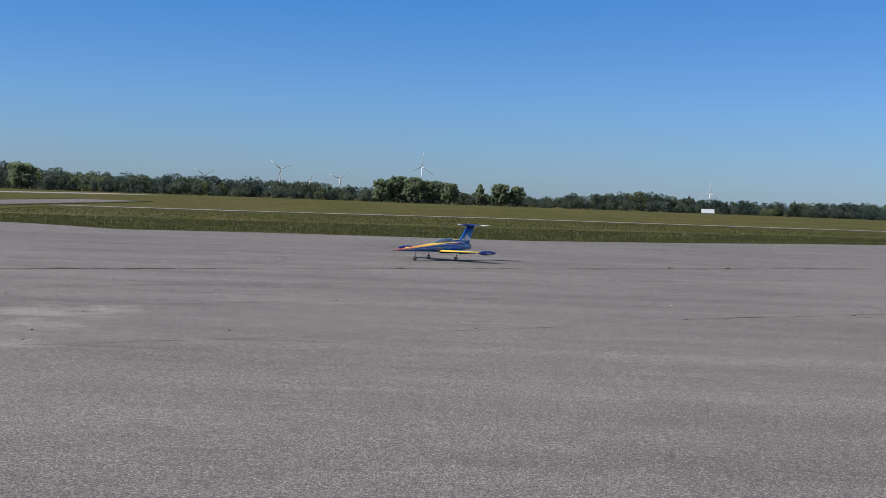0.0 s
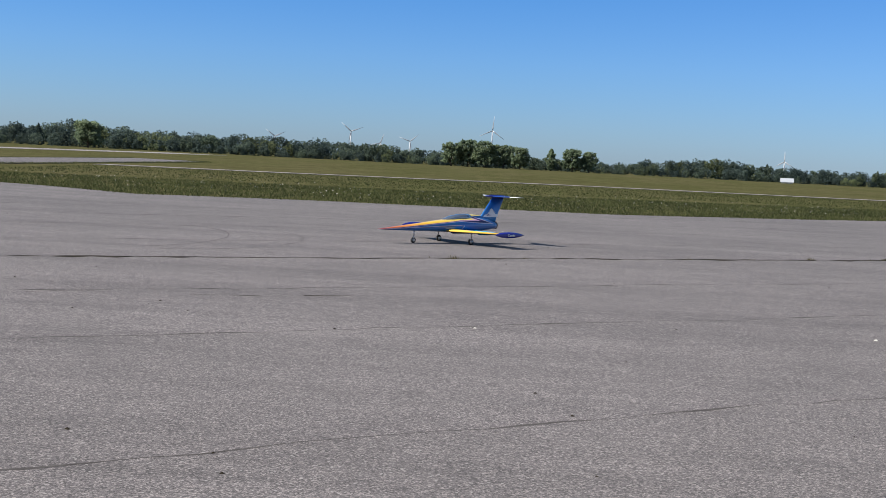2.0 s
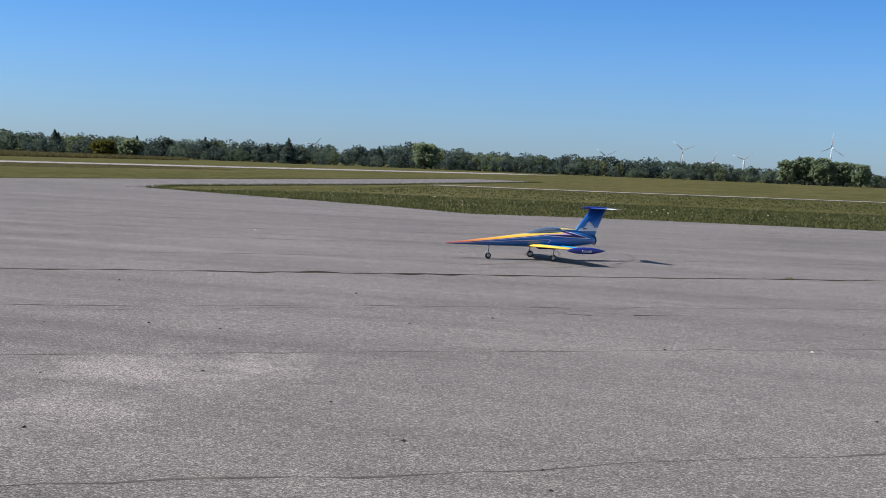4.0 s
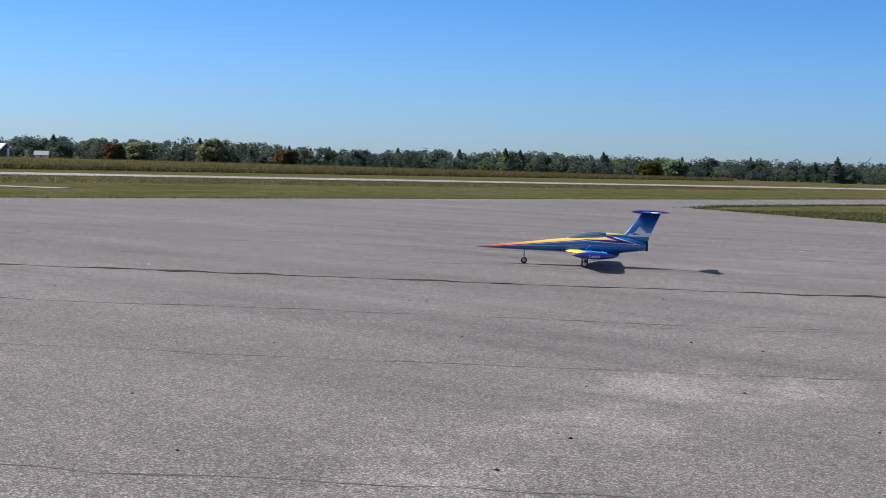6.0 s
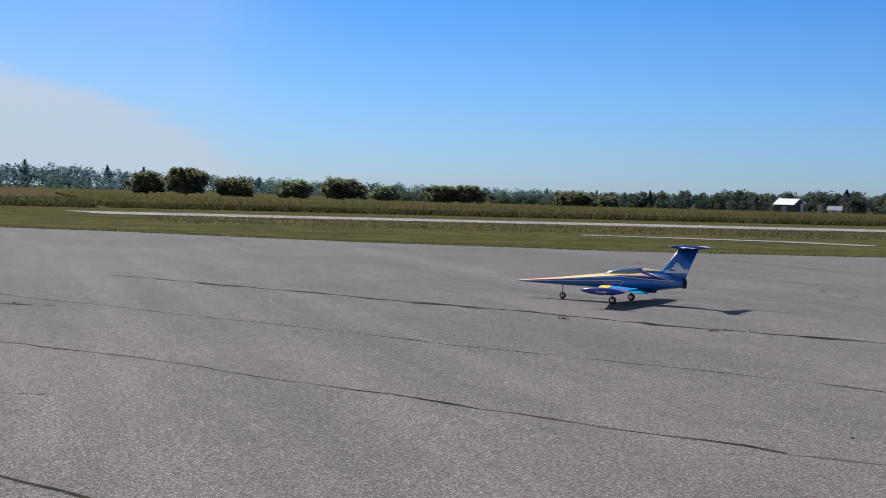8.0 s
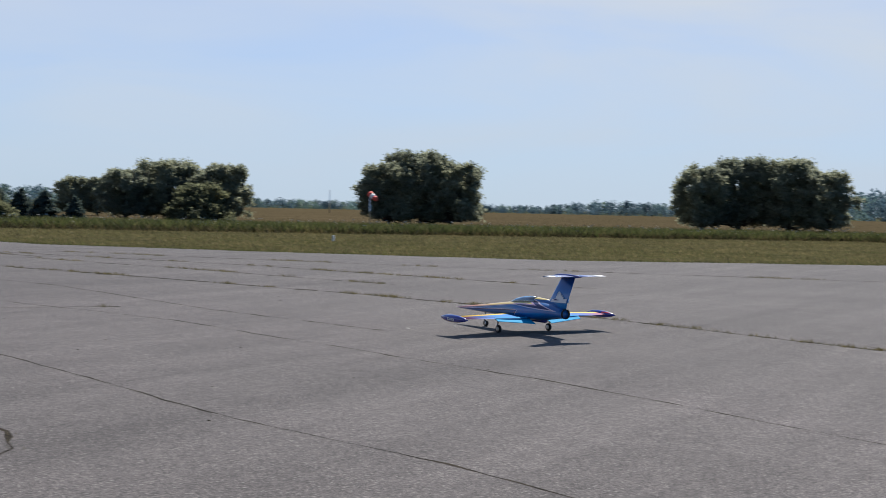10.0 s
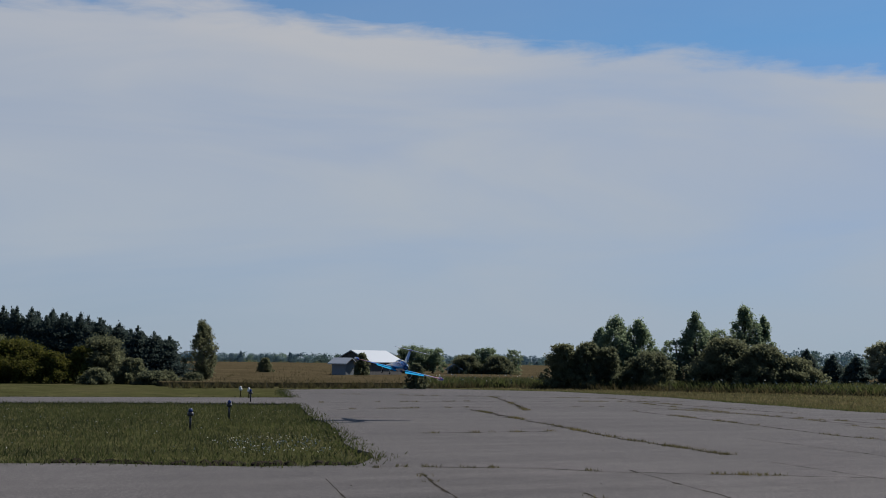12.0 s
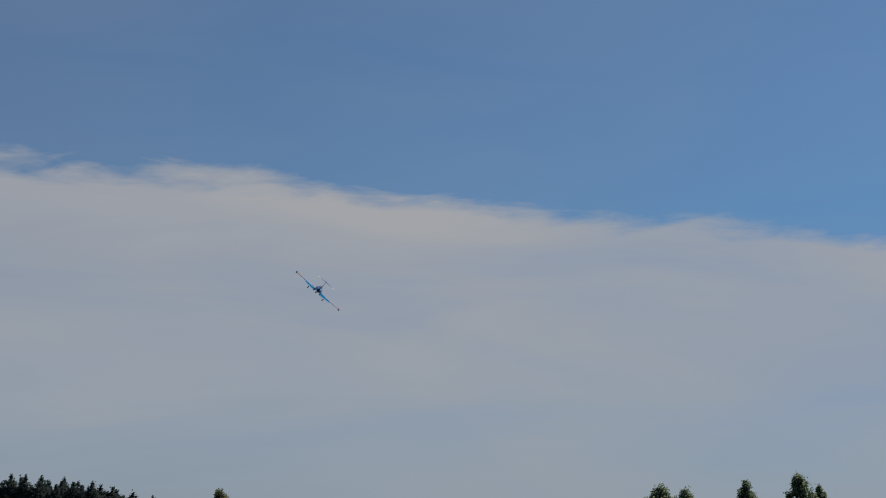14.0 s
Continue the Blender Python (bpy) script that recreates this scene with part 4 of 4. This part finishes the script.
def gabled(name, label, at, turn, length, width, wall, ridge, wall_mat, roof_mat, doors=1):
    """A barn: walls with gables, two roof slopes with eaves, doors and windows."""
    b = thing(name, label, name.replace("_", " "), pose(at[0], at[1], -0.06, 0, 0, turn))
    L, W = length / 2, width / 2
    v = [(-L, -W, 0), (L, -W, 0), (L, W, 0), (-L, W, 0), (-L, -W, wall), (L, -W, wall), (L, W, wall), (-L, W, wall), (-L, 0, ridge), (L, 0, ridge)]
    solid("wall", v, [(0, 1, 5, 4), (2, 3, 7, 6), (1, 2, 6, 9, 5), (3, 0, 4, 8, 7), (0, 3, 2, 1)], wall_mat, b)
    for s in (-1, 1):
        e, o, th = 0.35, 0.3, 0.10
        drop = (ridge - wall) / W * e
        a = [(-L - o, 0, ridge + 0.02), (L + o, 0, ridge + 0.02), (L + o, s * (W + e), wall - drop + 0.02), (-L - o, s * (W + e), wall - drop + 0.02)]
        solid("roof", a + [(x, y, z + th) for x, y, z in a], [(0, 1, 2, 3), (4, 5, 6, 7), (0, 1, 5, 4), (1, 2, 6, 5), (2, 3, 7, 6), (3, 0, 4, 7)], roof_mat, b, "pale metal roof slope")
    for k in range(doors):
        x = -L + (k + 0.5) * length / doors
        part("door", block(bmesh.new(), x - wall * 0.3, x + wall * 0.3, -W - 0.04, -W + 0.02, 0, wall * 0.8), M["steel_blue"], b, smooth=False)
    return b


gabled("barn", "dark wooden barn with a bright tin roof", bearing(58.2, 345), 25, 5.4, 4.4, 2.2, 3.5, M["board"], M["tin"])
part_silo = thing("silo", "slim pale grain silo beside the barn", "silo", pose(*bearing(57.6, 345)))
part("shell", lathe([(-0.6, 0.0001), (-0.6, 0.4), (0.6, 0.4)], (0, 0, 0.4), 12, "y"), M["siding"], part_silo)
part("dome", lathe([(0.0, 0.42), (0.2, 0.36), (0.38, 0.2), (0.45, 0.001)], (0, 0, 0), 12), M["tin"], part_silo).matrix_local = pose(0, 0, 2.4, 0, -90, 0)
bpy.data.objects["shell"].matrix_local = pose(0, -0.4, 1.2, 90, 0, 0) @ Matrix.Diagonal((1, 2, 1, 1))
gabled("farmhouse", "small white farmhouse before the woods", bearing(56.4, 350), 50, 3.0, 2.2, 1.2, 2.0, M["siding"], M["steel_blue"])
gabled("farmhouse", "white farmhouse at the foot of the woods", bearing(-10.9, 380), -10, 3.0, 1.8, 0.55, 1.3, M["siding"], M["tin"])
gabled("machine_shed", "long grey farm shed with a glaring pale roof", (-63.8, -136.4), 215.7, 7.0, 4.4, 1.7, 2.8, M["board"], M["tin"], 0)
gabled("shed", "low pale lean-to beside the long farm shed", (-58.1, -130.1), 300, 1.8, 1.4, 1.55, 1.95, M["cladding"], M["tin"])
gabled("farmhouse", "low house with a pale roof among trees", (-81.5, -150.0), 60, 2.2, 1.6, 0.9, 1.4, M["siding"], M["tin"])


def turbine(az, hub, radius, spin, d=3600):
    p = bearing(az, d)
    t = thing("wind_turbine", "white three-bladed wind turbine on the far horizon", "wind turbine", pose(p.x, p.y, -0.06, 0, 0, az), "wind turbines on the horizon")
    bm = bmesh.new()
    tube(bm, [(0, 0, 0), (0, 0, hub * 0.5), (0, 0, hub)], [2.2, 1.7, 1.2], 12)
    part("tower", bm, M["turbine"], t)
    part("nacelle", lathe([(-5, 0.8), (-4, 1.8), (3, 1.9), (5, 1.3)], (0, 0, hub + 1), 12, "y"), M["turbine"], t)
    for k in range(3):
        a = radians(spin + 120 * k)
        bm = foil([(0.8, 1.0, -1.0, 0, 0.9), (radius * 0.2, 1.7, -1.6, 0, 0.6), (radius * 0.6, 0.9, -0.9, 0, 0.4), (radius, 0.25, -0.25, 0, 0.15)])
        part("blade", bm, M["turbine"], t).matrix_local = pose(0, -6, hub + 1) @ Matrix.Rotation(a, 4, "Y") @ pose(0, 0, 0, 90, 0, 0) @ pose(0, 0, 0, 0, 0, 0)
    return t


# ---- the runway-edge lamps ----


def edge_lamp(x, y, h=0.5, pale=False):
    t = thing("edge_lamp", "pale marker post in the long grass" if pale else "black taxiway edge lamp with a blue glass on a post", "edge lamp", pose(x, y, -0.06), "taxiway edge lamps")
    bm = bmesh.new()
    tube(bm, [(0, 0, 0), (0, 0, h * 0.45), (0, 0, h * 0.7)], [0.035, 0.03, 0.03], 10)
    part("post", bm, M["weed"] if pale else M["peg"], t)
    part("lamp_body", lathe([(0.0, 0.03), (0.02, 0.085), (h * 0.18, 0.085), (h * 0.2, 0.05)], (0, 0, 0), 14), M["siding"] if pale else M["peg"], t).matrix_local = pose(0, 0, h * 0.68, 0, -90, 0)
    part("lens", lathe([(0.0, 0.06), (0.06, 0.06), (0.10, 0.035), (0.115, 0.004)], (0, 0, 0), 14), M["siding"] if pale else M["lens"], t).matrix_local = pose(0, 0, h * 0.87, 0, -90, 0)


# ---- the model jet ----
DEEP, YELLOW, ORANGE, RED = (0.010, 0.018, 0.17), (0.60, 0.37, 0.025), (0.52, 0.15, 0.025), (0.26, 0.03, 0.05)


def gloss(m, coat=0.5):
    return m.set("Coat Weight", coat).set("Coat Roughness", 0.06)


def livery():
    """Blue sides, a red to yellow back and a zigzag of dark and pale stripes, in the space of the jet."""
    m = gloss(Mat("jet_livery", rough=0.3))
    x, y, z = m.xyz(m.coord())
    back = m.ramp(m.math("MULTIPLY_ADD", x, -0.5, 0.9), (0.0, RED), (0.25, ORANGE), (0.55, YELLOW), (0.95, (0.55, 0.42, 0.09)))
    # the painted back is bounded by one long line that falls towards nose and tail, and ends in an arrow that points aft
    low = m.math("MINIMUM", m.math("MULTIPLY_ADD", x, -0.109, 0.421), m.math("MULTIPLY_ADD", x, 0.040, 0.421))
    wedge = m.math("MINIMUM", m.math("SUBTRACT", z, low), m.math("SUBTRACT", m.math("MULTIPLY_ADD", x, 0.267, 0.595), z))
    wide = m.math("MINIMUM", m.math("MAXIMUM", m.math("MULTIPLY_ADD", x, -1.6, 0.45), 0.30), 1.0)
    over = m.math("DIVIDE", wedge, wide)
    blue = m.mix(m.noise(m.coord(), 3, 3), (0.004, 0.062, 0.24), (0.006, 0.125, 0.35))

    def band(value, lo, hi):
        return m.math("MULTIPLY", m.math("GREATER_THAN", value, lo), m.math("LESS_THAN", value, hi))

    col = m.mix(m.math("MAXIMUM", m.math("GREATER_THAN", over, 0.0), m.math("GREATER_THAN", z, 0.522)), blue, back)
    keel = m.math("LESS_THAN", z, 0.522)
    for lo, hi, c in ((-0.015, -0.003, (0.50, 0.42, 0.50)), (-0.003, 0.030, (0.012, 0.010, 0.07)), (0.030, 0.044, (0.48, 0.30, 0.42))):
        col = m.mix(m.math("MULTIPLY", keel, band(over, lo, hi)), col, c)
    # a second, lower stripe from the nose, hooked back under the canopy
    slope = m.math("SUBTRACT", z, m.math("MULTIPLY_ADD", x, -0.056, 0.338))
    ahead = m.math("GREATER_THAN", x, -0.05)
    slash = m.math("SUBTRACT", x, m.math("MULTIPLY_ADD", z, -1.05, 0.296))
    side = band(z, 0.232, 0.345)
    for lo, hi, c in ((-0.005, 0.006, (0.012, 0.010, 0.07)), (0.006, 0.012, (0.55, 0.45, 0.60))):
        col = m.mix(m.math("MULTIPLY", ahead, band(slope, lo, hi)), col, c)
    for lo, hi, c in ((-0.018, -0.006, (0.62, 0.60, 0.70)), (-0.006, 0.012, (0.012, 0.010, 0.07))):
        col = m.mix(m.math("MULTIPLY", side, band(slash, lo, hi)), col, c)
    return m.set("Base Color", col)


def wing_paint():
    m = Mat("wing_paint", rough=0.7, spec=0.04)
    x, y, z = m.xyz(m.coord())
    out = m.math("MULTIPLY", m.math("ABSOLUTE", y), 0.74)
    col = m.ramp(out, (0.0, (0.006, 0.11, 0.32)), (0.40, (0.014, 0.15, 0.40)), (0.70, (0.055, 0.11, 0.30)), (0.97, (0.22, 0.07, 0.12)))
    lead = m.math("GREATER_THAN", m.math("ADD", x, m.math("MULTIPLY", m.math("ABSOLUTE", y), 0.24)), 0.16)
    return m.set("Base Color", m.mix(lead, col, (0.56, 0.36, 0.06)))


def tank_paint():
    m = gloss(Mat("tank_paint", rough=0.25))
    x, y, z = m.xyz(m.coord())
    inner = m.math("LESS_THAN", m.math("ABSOLUTE", y), 1.375)
    stripe = m.math("LESS_THAN", m.math("ABSOLUTE", m.math("SUBTRACT", z, m.math("MULTIPLY_ADD", x, -0.05, 0.268))), 0.010)
    tail = m.math("LESS_THAN", x, -0.22)
    return m.set("Base Color", m.mix(m.math("MULTIPLY", m.math("MULTIPLY", stripe, tail), inner), (0.012, 0.020, 0.20), (0.50, 0.02, 0.04)))


def fin_paint():
    m = gloss(Mat("fin_paint", rough=0.28))
    x, y, z = m.xyz(m.coord())
    c = m.ramp(m.math("MULTIPLY_ADD", z, 2.4, -1.2), (0.0, (0.02, 0.18, 0.44)), (0.45, (0.009, 0.10, 0.34)), (1.0, (0.008, 0.03, 0.20)))
    return m.set("Base Color", c)


M["livery"], M["wing"], M["tank"], M["fin"] = livery(), wing_paint(), tank_paint(), fin_paint()
M["white_paint"] = gloss(Mat("white_paint", (0.66, 0.67, 0.69), 0.35))
M["flap"] = Mat("flap_paint", (0.004, 0.30, 0.55), 0.7, 0.0, 0.04)
M["canopy"] = gloss(Mat("smoked_canopy", (0.16, 0.20, 0.24), 0.10, 0.6, 0.8), 1.0)
M["rubber"] = Mat("rubber", (0.018, 0.018, 0.019), 0.75)
M["rubber"].bump(M["rubber"].noise(M["rubber"].coord(), 60, 3), 0.3, 0.002)
M["alloy"] = Mat("brushed_alloy", (0.55, 0.55, 0.56), 0.32, 0.9)
M["soot"] = Mat("sooty_pipe", (0.025, 0.024, 0.024), 0.55, 0.5)
M["navy"] = gloss(Mat("navy_paint", DEEP, 0.3))


def wheel(jet, name, x, y, r=0.058, leg_top=0.24):
    w = part(name, lathe([(-0.020, r * 0.62), (-0.019, r * 0.9), (-0.010, r), (0.010, r), (0.019, r * 0.9), (0.020, r * 0.62)], (x, y, r), 24, "y"), M["rubber"], jet, "small black rubber tyre")
    part("rim", lathe([(-0.022, r * 0.25), (-0.021, r * 0.6), (0.021, r * 0.6), (0.022, r * 0.25)], (x, y, r), 16, "y"), M["alloy"], w, "bright alloy rim")
    side = 0.035 if y >= 0 else -0.035
    bm = bmesh.new()
    tube(bm, [(x, y + side * 0.6, r), (x + 0.02, y + side * 0.6, r + 0.055), (x, y + side * 0.4, r + 0.075)], [0.007, 0.008, 0.009], 8)
    tube(bm, [(x, y + side * 0.4, r + 0.06), (x, y + side * 0.4, leg_top - 0.06), (x, y + side * 0.4, leg_top)], [0.008, 0.013, 0.013], 10)
    part("strut", bm, M["alloy"], jet, "slim bright undercarriage leg")


def flat_shape(name, outline, y, material, parent, thick=0.003):
    """A thin painted shape on the side of the fin, its outline in x and z."""
    bm = bmesh.new()
    a = [bm.verts.new((x, y - thick / 2, z)) for x, z in outline]
    b = [bm.verts.new((x, y + thick / 2, z)) for x, z in outline]
    bm.faces.new(a), bm.faces.new(list(reversed(b)))
    for i in range(len(a)):
        j = (i + 1) % len(a)
        bm.faces.new((a[i], b[i], b[j], a[j]))
    bmesh.ops.triangulate(bm, faces=[f for f in bm.faces if len(f.verts) > 4])
    return part(name, bm, material, parent, smooth=False)


def model_jet():
    jet = thing("model_jet", "glossy blue and yellow model jet with T-tail and tip tanks", "model aircraft")
    body = part("fuselage", loft([(1.80, .246, .252, .004), (1.72, .242, .264, .016), (1.6, .237, .280, .034), (1.3, .229, .316, .066), (1.0, .222, .352, .096), (.7, .217, .392, .124), (.45, .213, .425, .144),
                                  (.2, .206, .455, .180), (0, .200, .476, .196), (-.3, .204, .490, .198), (-.55, .222, .492, .178), (-.75, .248, .465, .140), (-.9, .270, .425, .100), (-.97, .280, .405, .084)]), M["livery"], jet)
    part("spine", loft([(.02, .43, .455, .06), (-.18, .44, .535, .085), (-.35, .44, .548, .082), (-.55, .43, .535, .06), (-.75, .40, .50, .035), (-.92, .38, .42, .012)], 16, 2.0), M["livery"], jet, "yellow spine behind the canopy")
    part("canopy", loft([(.36, .415, .425, .01), (.26, .41, .468, .07), (.12, .42, .515, .098), (-.05, .43, .548, .105), (-.2, .43, .556, .098), (-.33, .44, .545, .085)], 20, 2.0), M["canopy"], jet, "smoked bubble canopy")
    part("tailpipe", lathe([(-.95, .072), (-1.0, .074), (-1.005, .066), (-.93, .058), (-.80, .050)], (0, 0, .342), 24), M["soot"], jet, "dark round jet exhaust")
    part("intake_lip", lathe([(-.55, .02), (-.50, .03), (.05, .03), (.10, .012)], (0, 0, .205), 12), M["navy"], jet)
    for s in (1, -1):
        w = part("wing", foil([(s * .12, .33, -.36, .238, .060), (s * .6, .20, -.345, .246, .046), (s * 1.33, .02, -.32, .258, .026)]), M["wing"], jet, "blue wing shading to red at the tip with a yellow leading edge")
        bm = bmesh.new()
        vs = [bm.verts.new(v) for v in ((-.27, s * .15, .257), (-.30, s * .78, .262), (-.40, s * .78, .214), (-.48, s * .15, .168),
                                         (-.27, s * .15, .236), (-.30, s * .78, .246), (-.40, s * .78, .207), (-.48, s * .15, .160))]
        for f in ((0, 1, 2, 3), (4, 5, 6, 7), (0, 1, 5, 4), (1, 2, 6, 5), (2, 3, 7, 6), (3, 0, 4, 7)):
            bm.faces.new([vs[i] for i in f])
        bmesh.ops.bevel(bm, geom=bm.edges[:], offset=0.003, segments=1, affect="EDGES")
        part("flap", bm, M["flap"], w, "lowered bright cyan landing flap", smooth=False)
        bm = foil([(s * .80, -.305, -.375, .247, .012), (s * 1.26, -.295, -.352, .254, .010)])
        part("aileron", bm, M["wing"], w)
        t = part("tip_tank", lathe([(.20, .003), (.14, .026), (.04, .048), (-.10, .057), (-.26, .052), (-.40, .030), (-.50, .003)], (0, s * 1.385, .250), 20), M["tank"], jet, "navy blue tip tank with a small white word")
        font = bpy.data.curves.new("lettering", "FONT")
        font.body, font.size, font.align_x, font.extrude = "Canada", 0.058, "CENTER", 0.0015
        holder = bpy.data.objects.new("lettering", font)
        me = bpy.data.meshes.new_from_object(holder)
        bpy.data.objects.remove(holder)
        me.materials.clear()
        me.materials.append(M["white_paint"].m)
        word = new("lettering", me)
        word.parent = t
        word.matrix_local = pose(-.14, s * 1.385 + s * .0575, .228, 90, 0, 180 if s > 0 else 0)
        # the tailplane
        part("tailplane", foil([(s * .0, -.86, -1.20, .898, .030), (s * .28, -.98, -1.22, .900, .022), (s * .53, -1.10, -1.24, .903, .012)]), M["fin"], jet)
        part("tailplane_tip", foil([(s * .36, -1.012, -1.225, .9015, .022), (s * .53, -1.098, -1.243, .9032, .016)]), M["white_paint"], jet, "white outer tailplane")
        wheel(jet, "main_wheel", 0.0, s * .475)
    fin = part("fin", foil([(0, -.52, -1.00, .40, .050), (0, -.60, -1.02, .50, .044), (0, -.89, -1.19, .885, .026)], True), M["fin"], jet, "swept blue tail fin")
    part("tail_fairing", lathe([(-.70, .003), (-.76, .016), (-.86, .028), (-1.05, .030), (-1.22, .020), (-1.34, .003)], (0, 0, .900), 16), M["navy"], jet, "slender navy bullet on the fin top")
    leaf = [(-.66, .500), (-.70, .545), (-.785, .553), (-.80, .575), (-.79, .60), (-.815, .59), (-.82, .635), (-.84, .605), (-.862, .672), (-.885, .605), (-.905, .645), (-.912, .595), (-.945, .622),
            (-.935, .588), (-.965, .592), (-.955, .562), (-1.04, .566), (-1.02, .505)]
    for y in (0.0245, -0.0245):
        flat_shape("leaf_emblem", leaf, y, M["white_paint"], fin)
        flat_shape("scribble", [(-.735, .535), (-.78, .555), (-.775, .54), (-.86, .545), (-.86, .537), (-.765, .53), (-.77, .545)], y * 1.12, M["navy"], fin, 0.0035)
    wheel(jet, "nose_wheel", 0.985, 0.0, 0.052)
    return jet


M["sock"] = Mat("windsock_cloth", (0.70, 0.09, 0.06), 0.8)
M["sock_pale"] = Mat("windsock_band", (0.72, 0.70, 0.68), 0.8)
sock = thing("windsock", "red and white windsock hanging on a thin pole", "windsock", pose(-87, -53.4, -0.06, 0, 0, 70))
bm = bmesh.new()
tube(bm, [(0, 0, 0), (0, 0, 1.6), (0, 0, 3.0)], [0.05, 0.04, 0.03], 8)
part("pole", bm, M["alloy"], sock)
for k in range(3):
    a, b = k * 0.28, (k + 1) * 0.28
    part("sock_band", lathe([(a, 0.24 - 0.10 * a), (b, 0.24 - 0.10 * b)], (0, 0, 0), 14), M["sock_pale" if k == 1 else "sock"], sock).matrix_local = pose(0.03, 0, 2.8, 0, 28, 0)
mast = thing("radio_mast", "thin grey mast on the horizon", "mast", pose(*(Vector((-3.1, 0.9, -0.06)) + bearing(124.6, 300))))
bm = bmesh.new()
tube(bm, [(0, 0, 0), (0, 0, 3), (0, 0, 5.4)], [0.12, 0.10, 0.05], 6)
part("pole", bm, M["alloy"], mast)
marker = thing("marker", "small white marker in the rough grass", "marker", pose(-62.5, -39.8, -0.06, 0, 0, 30))
bm = block(bmesh.new(), -0.16, 0.16, -0.05, 0.05, 0.0, 0.34)
bmesh.ops.bevel(bm, geom=bm.edges[:], offset=0.02, segments=2, affect="EDGES")
part("board", bm, M["siding"], marker, smooth=False)
for az, hub, radius, spin in ((10.44, 41, 30, 65), (7.27, 64, 34, 70), (6.03, 36, 28, 20), (4.78, 45, 30, 50), (1.33, 84, 38, 5), (-10.75, 40, 28, 0), (22.67, 38, 26, 40), (25.5, 30, 22, 10)):
    turbine(az, hub, radius, spin)
for x, y, pale in ((-13.5, -34.0, False), (-16.6, -40.3, False), (-22.2, -54.6, False), (-24.4, -62.5, True), (-23.9, -59.8, True)):
    edge_lamp(x, y, 0.55 if not pale else 0.5, pale)
jet = model_jet()


def motions():
    def at(t, x, y, heading, z=0.0, climb=0.0, bank=0.0):
        return (t, pose(x, y, z, 0, 0, heading + 90) @ pose(0, 0, 0, 0, -climb, 0) @ pose(0, 0, 0, bank, 0, 0))
    walk(jet, [at(*r) for r in (
        (0.0, -0.15, 26.34, 137.1), (0.5, -0.22, 26.39, 137.3), (1.0, -0.38, 26.25, 136.5), (1.5, -0.70, 25.95, 134.2), (2.0, -1.20, 25.50, 132.3), (2.2, -1.47, 25.25, 131.8),
        (4.5, -6.66, 21.64, 126.7), (5.0, -8.34, 20.59, 125.8), (6.0, -12.28, 18.32, 124.0), (6.5, -14.68, 16.94, 123.5), (7.0, -17.70, 15.40, 125.7), (7.5, -20.75, 13.04, 132.0), (7.7, -22.0, 11.83, 134.5),
        (9.8, -21.39, -5.41, 149.0), (10.0, -21.5, -8.19, 153.7), (10.5, -21.3, -14.9, 163.8), (11.0, -21.45, -22.69, 167.0, 0.02, 2.8, 6.0),
        (11.5, -21.26, -30.48, 168.3, 0.48, 2.0, 14.6), (12.0, -21.33, -38.2, 167.9, 1.33, 3.1, 12.5), (12.5, -21.84, -45.65, 167.9, 2.83, 5.7, 10.7), (13.0, -22.68, -52.35, 163.2, 5.37, 8.8, 17.3),
        (13.5, -24.55, -58.94, 161.4, 8.77, 14.0, 30.4), (14.0, -28.15, -66.38, 158.1, 13.30, 14.0, 40.7))])


motions()
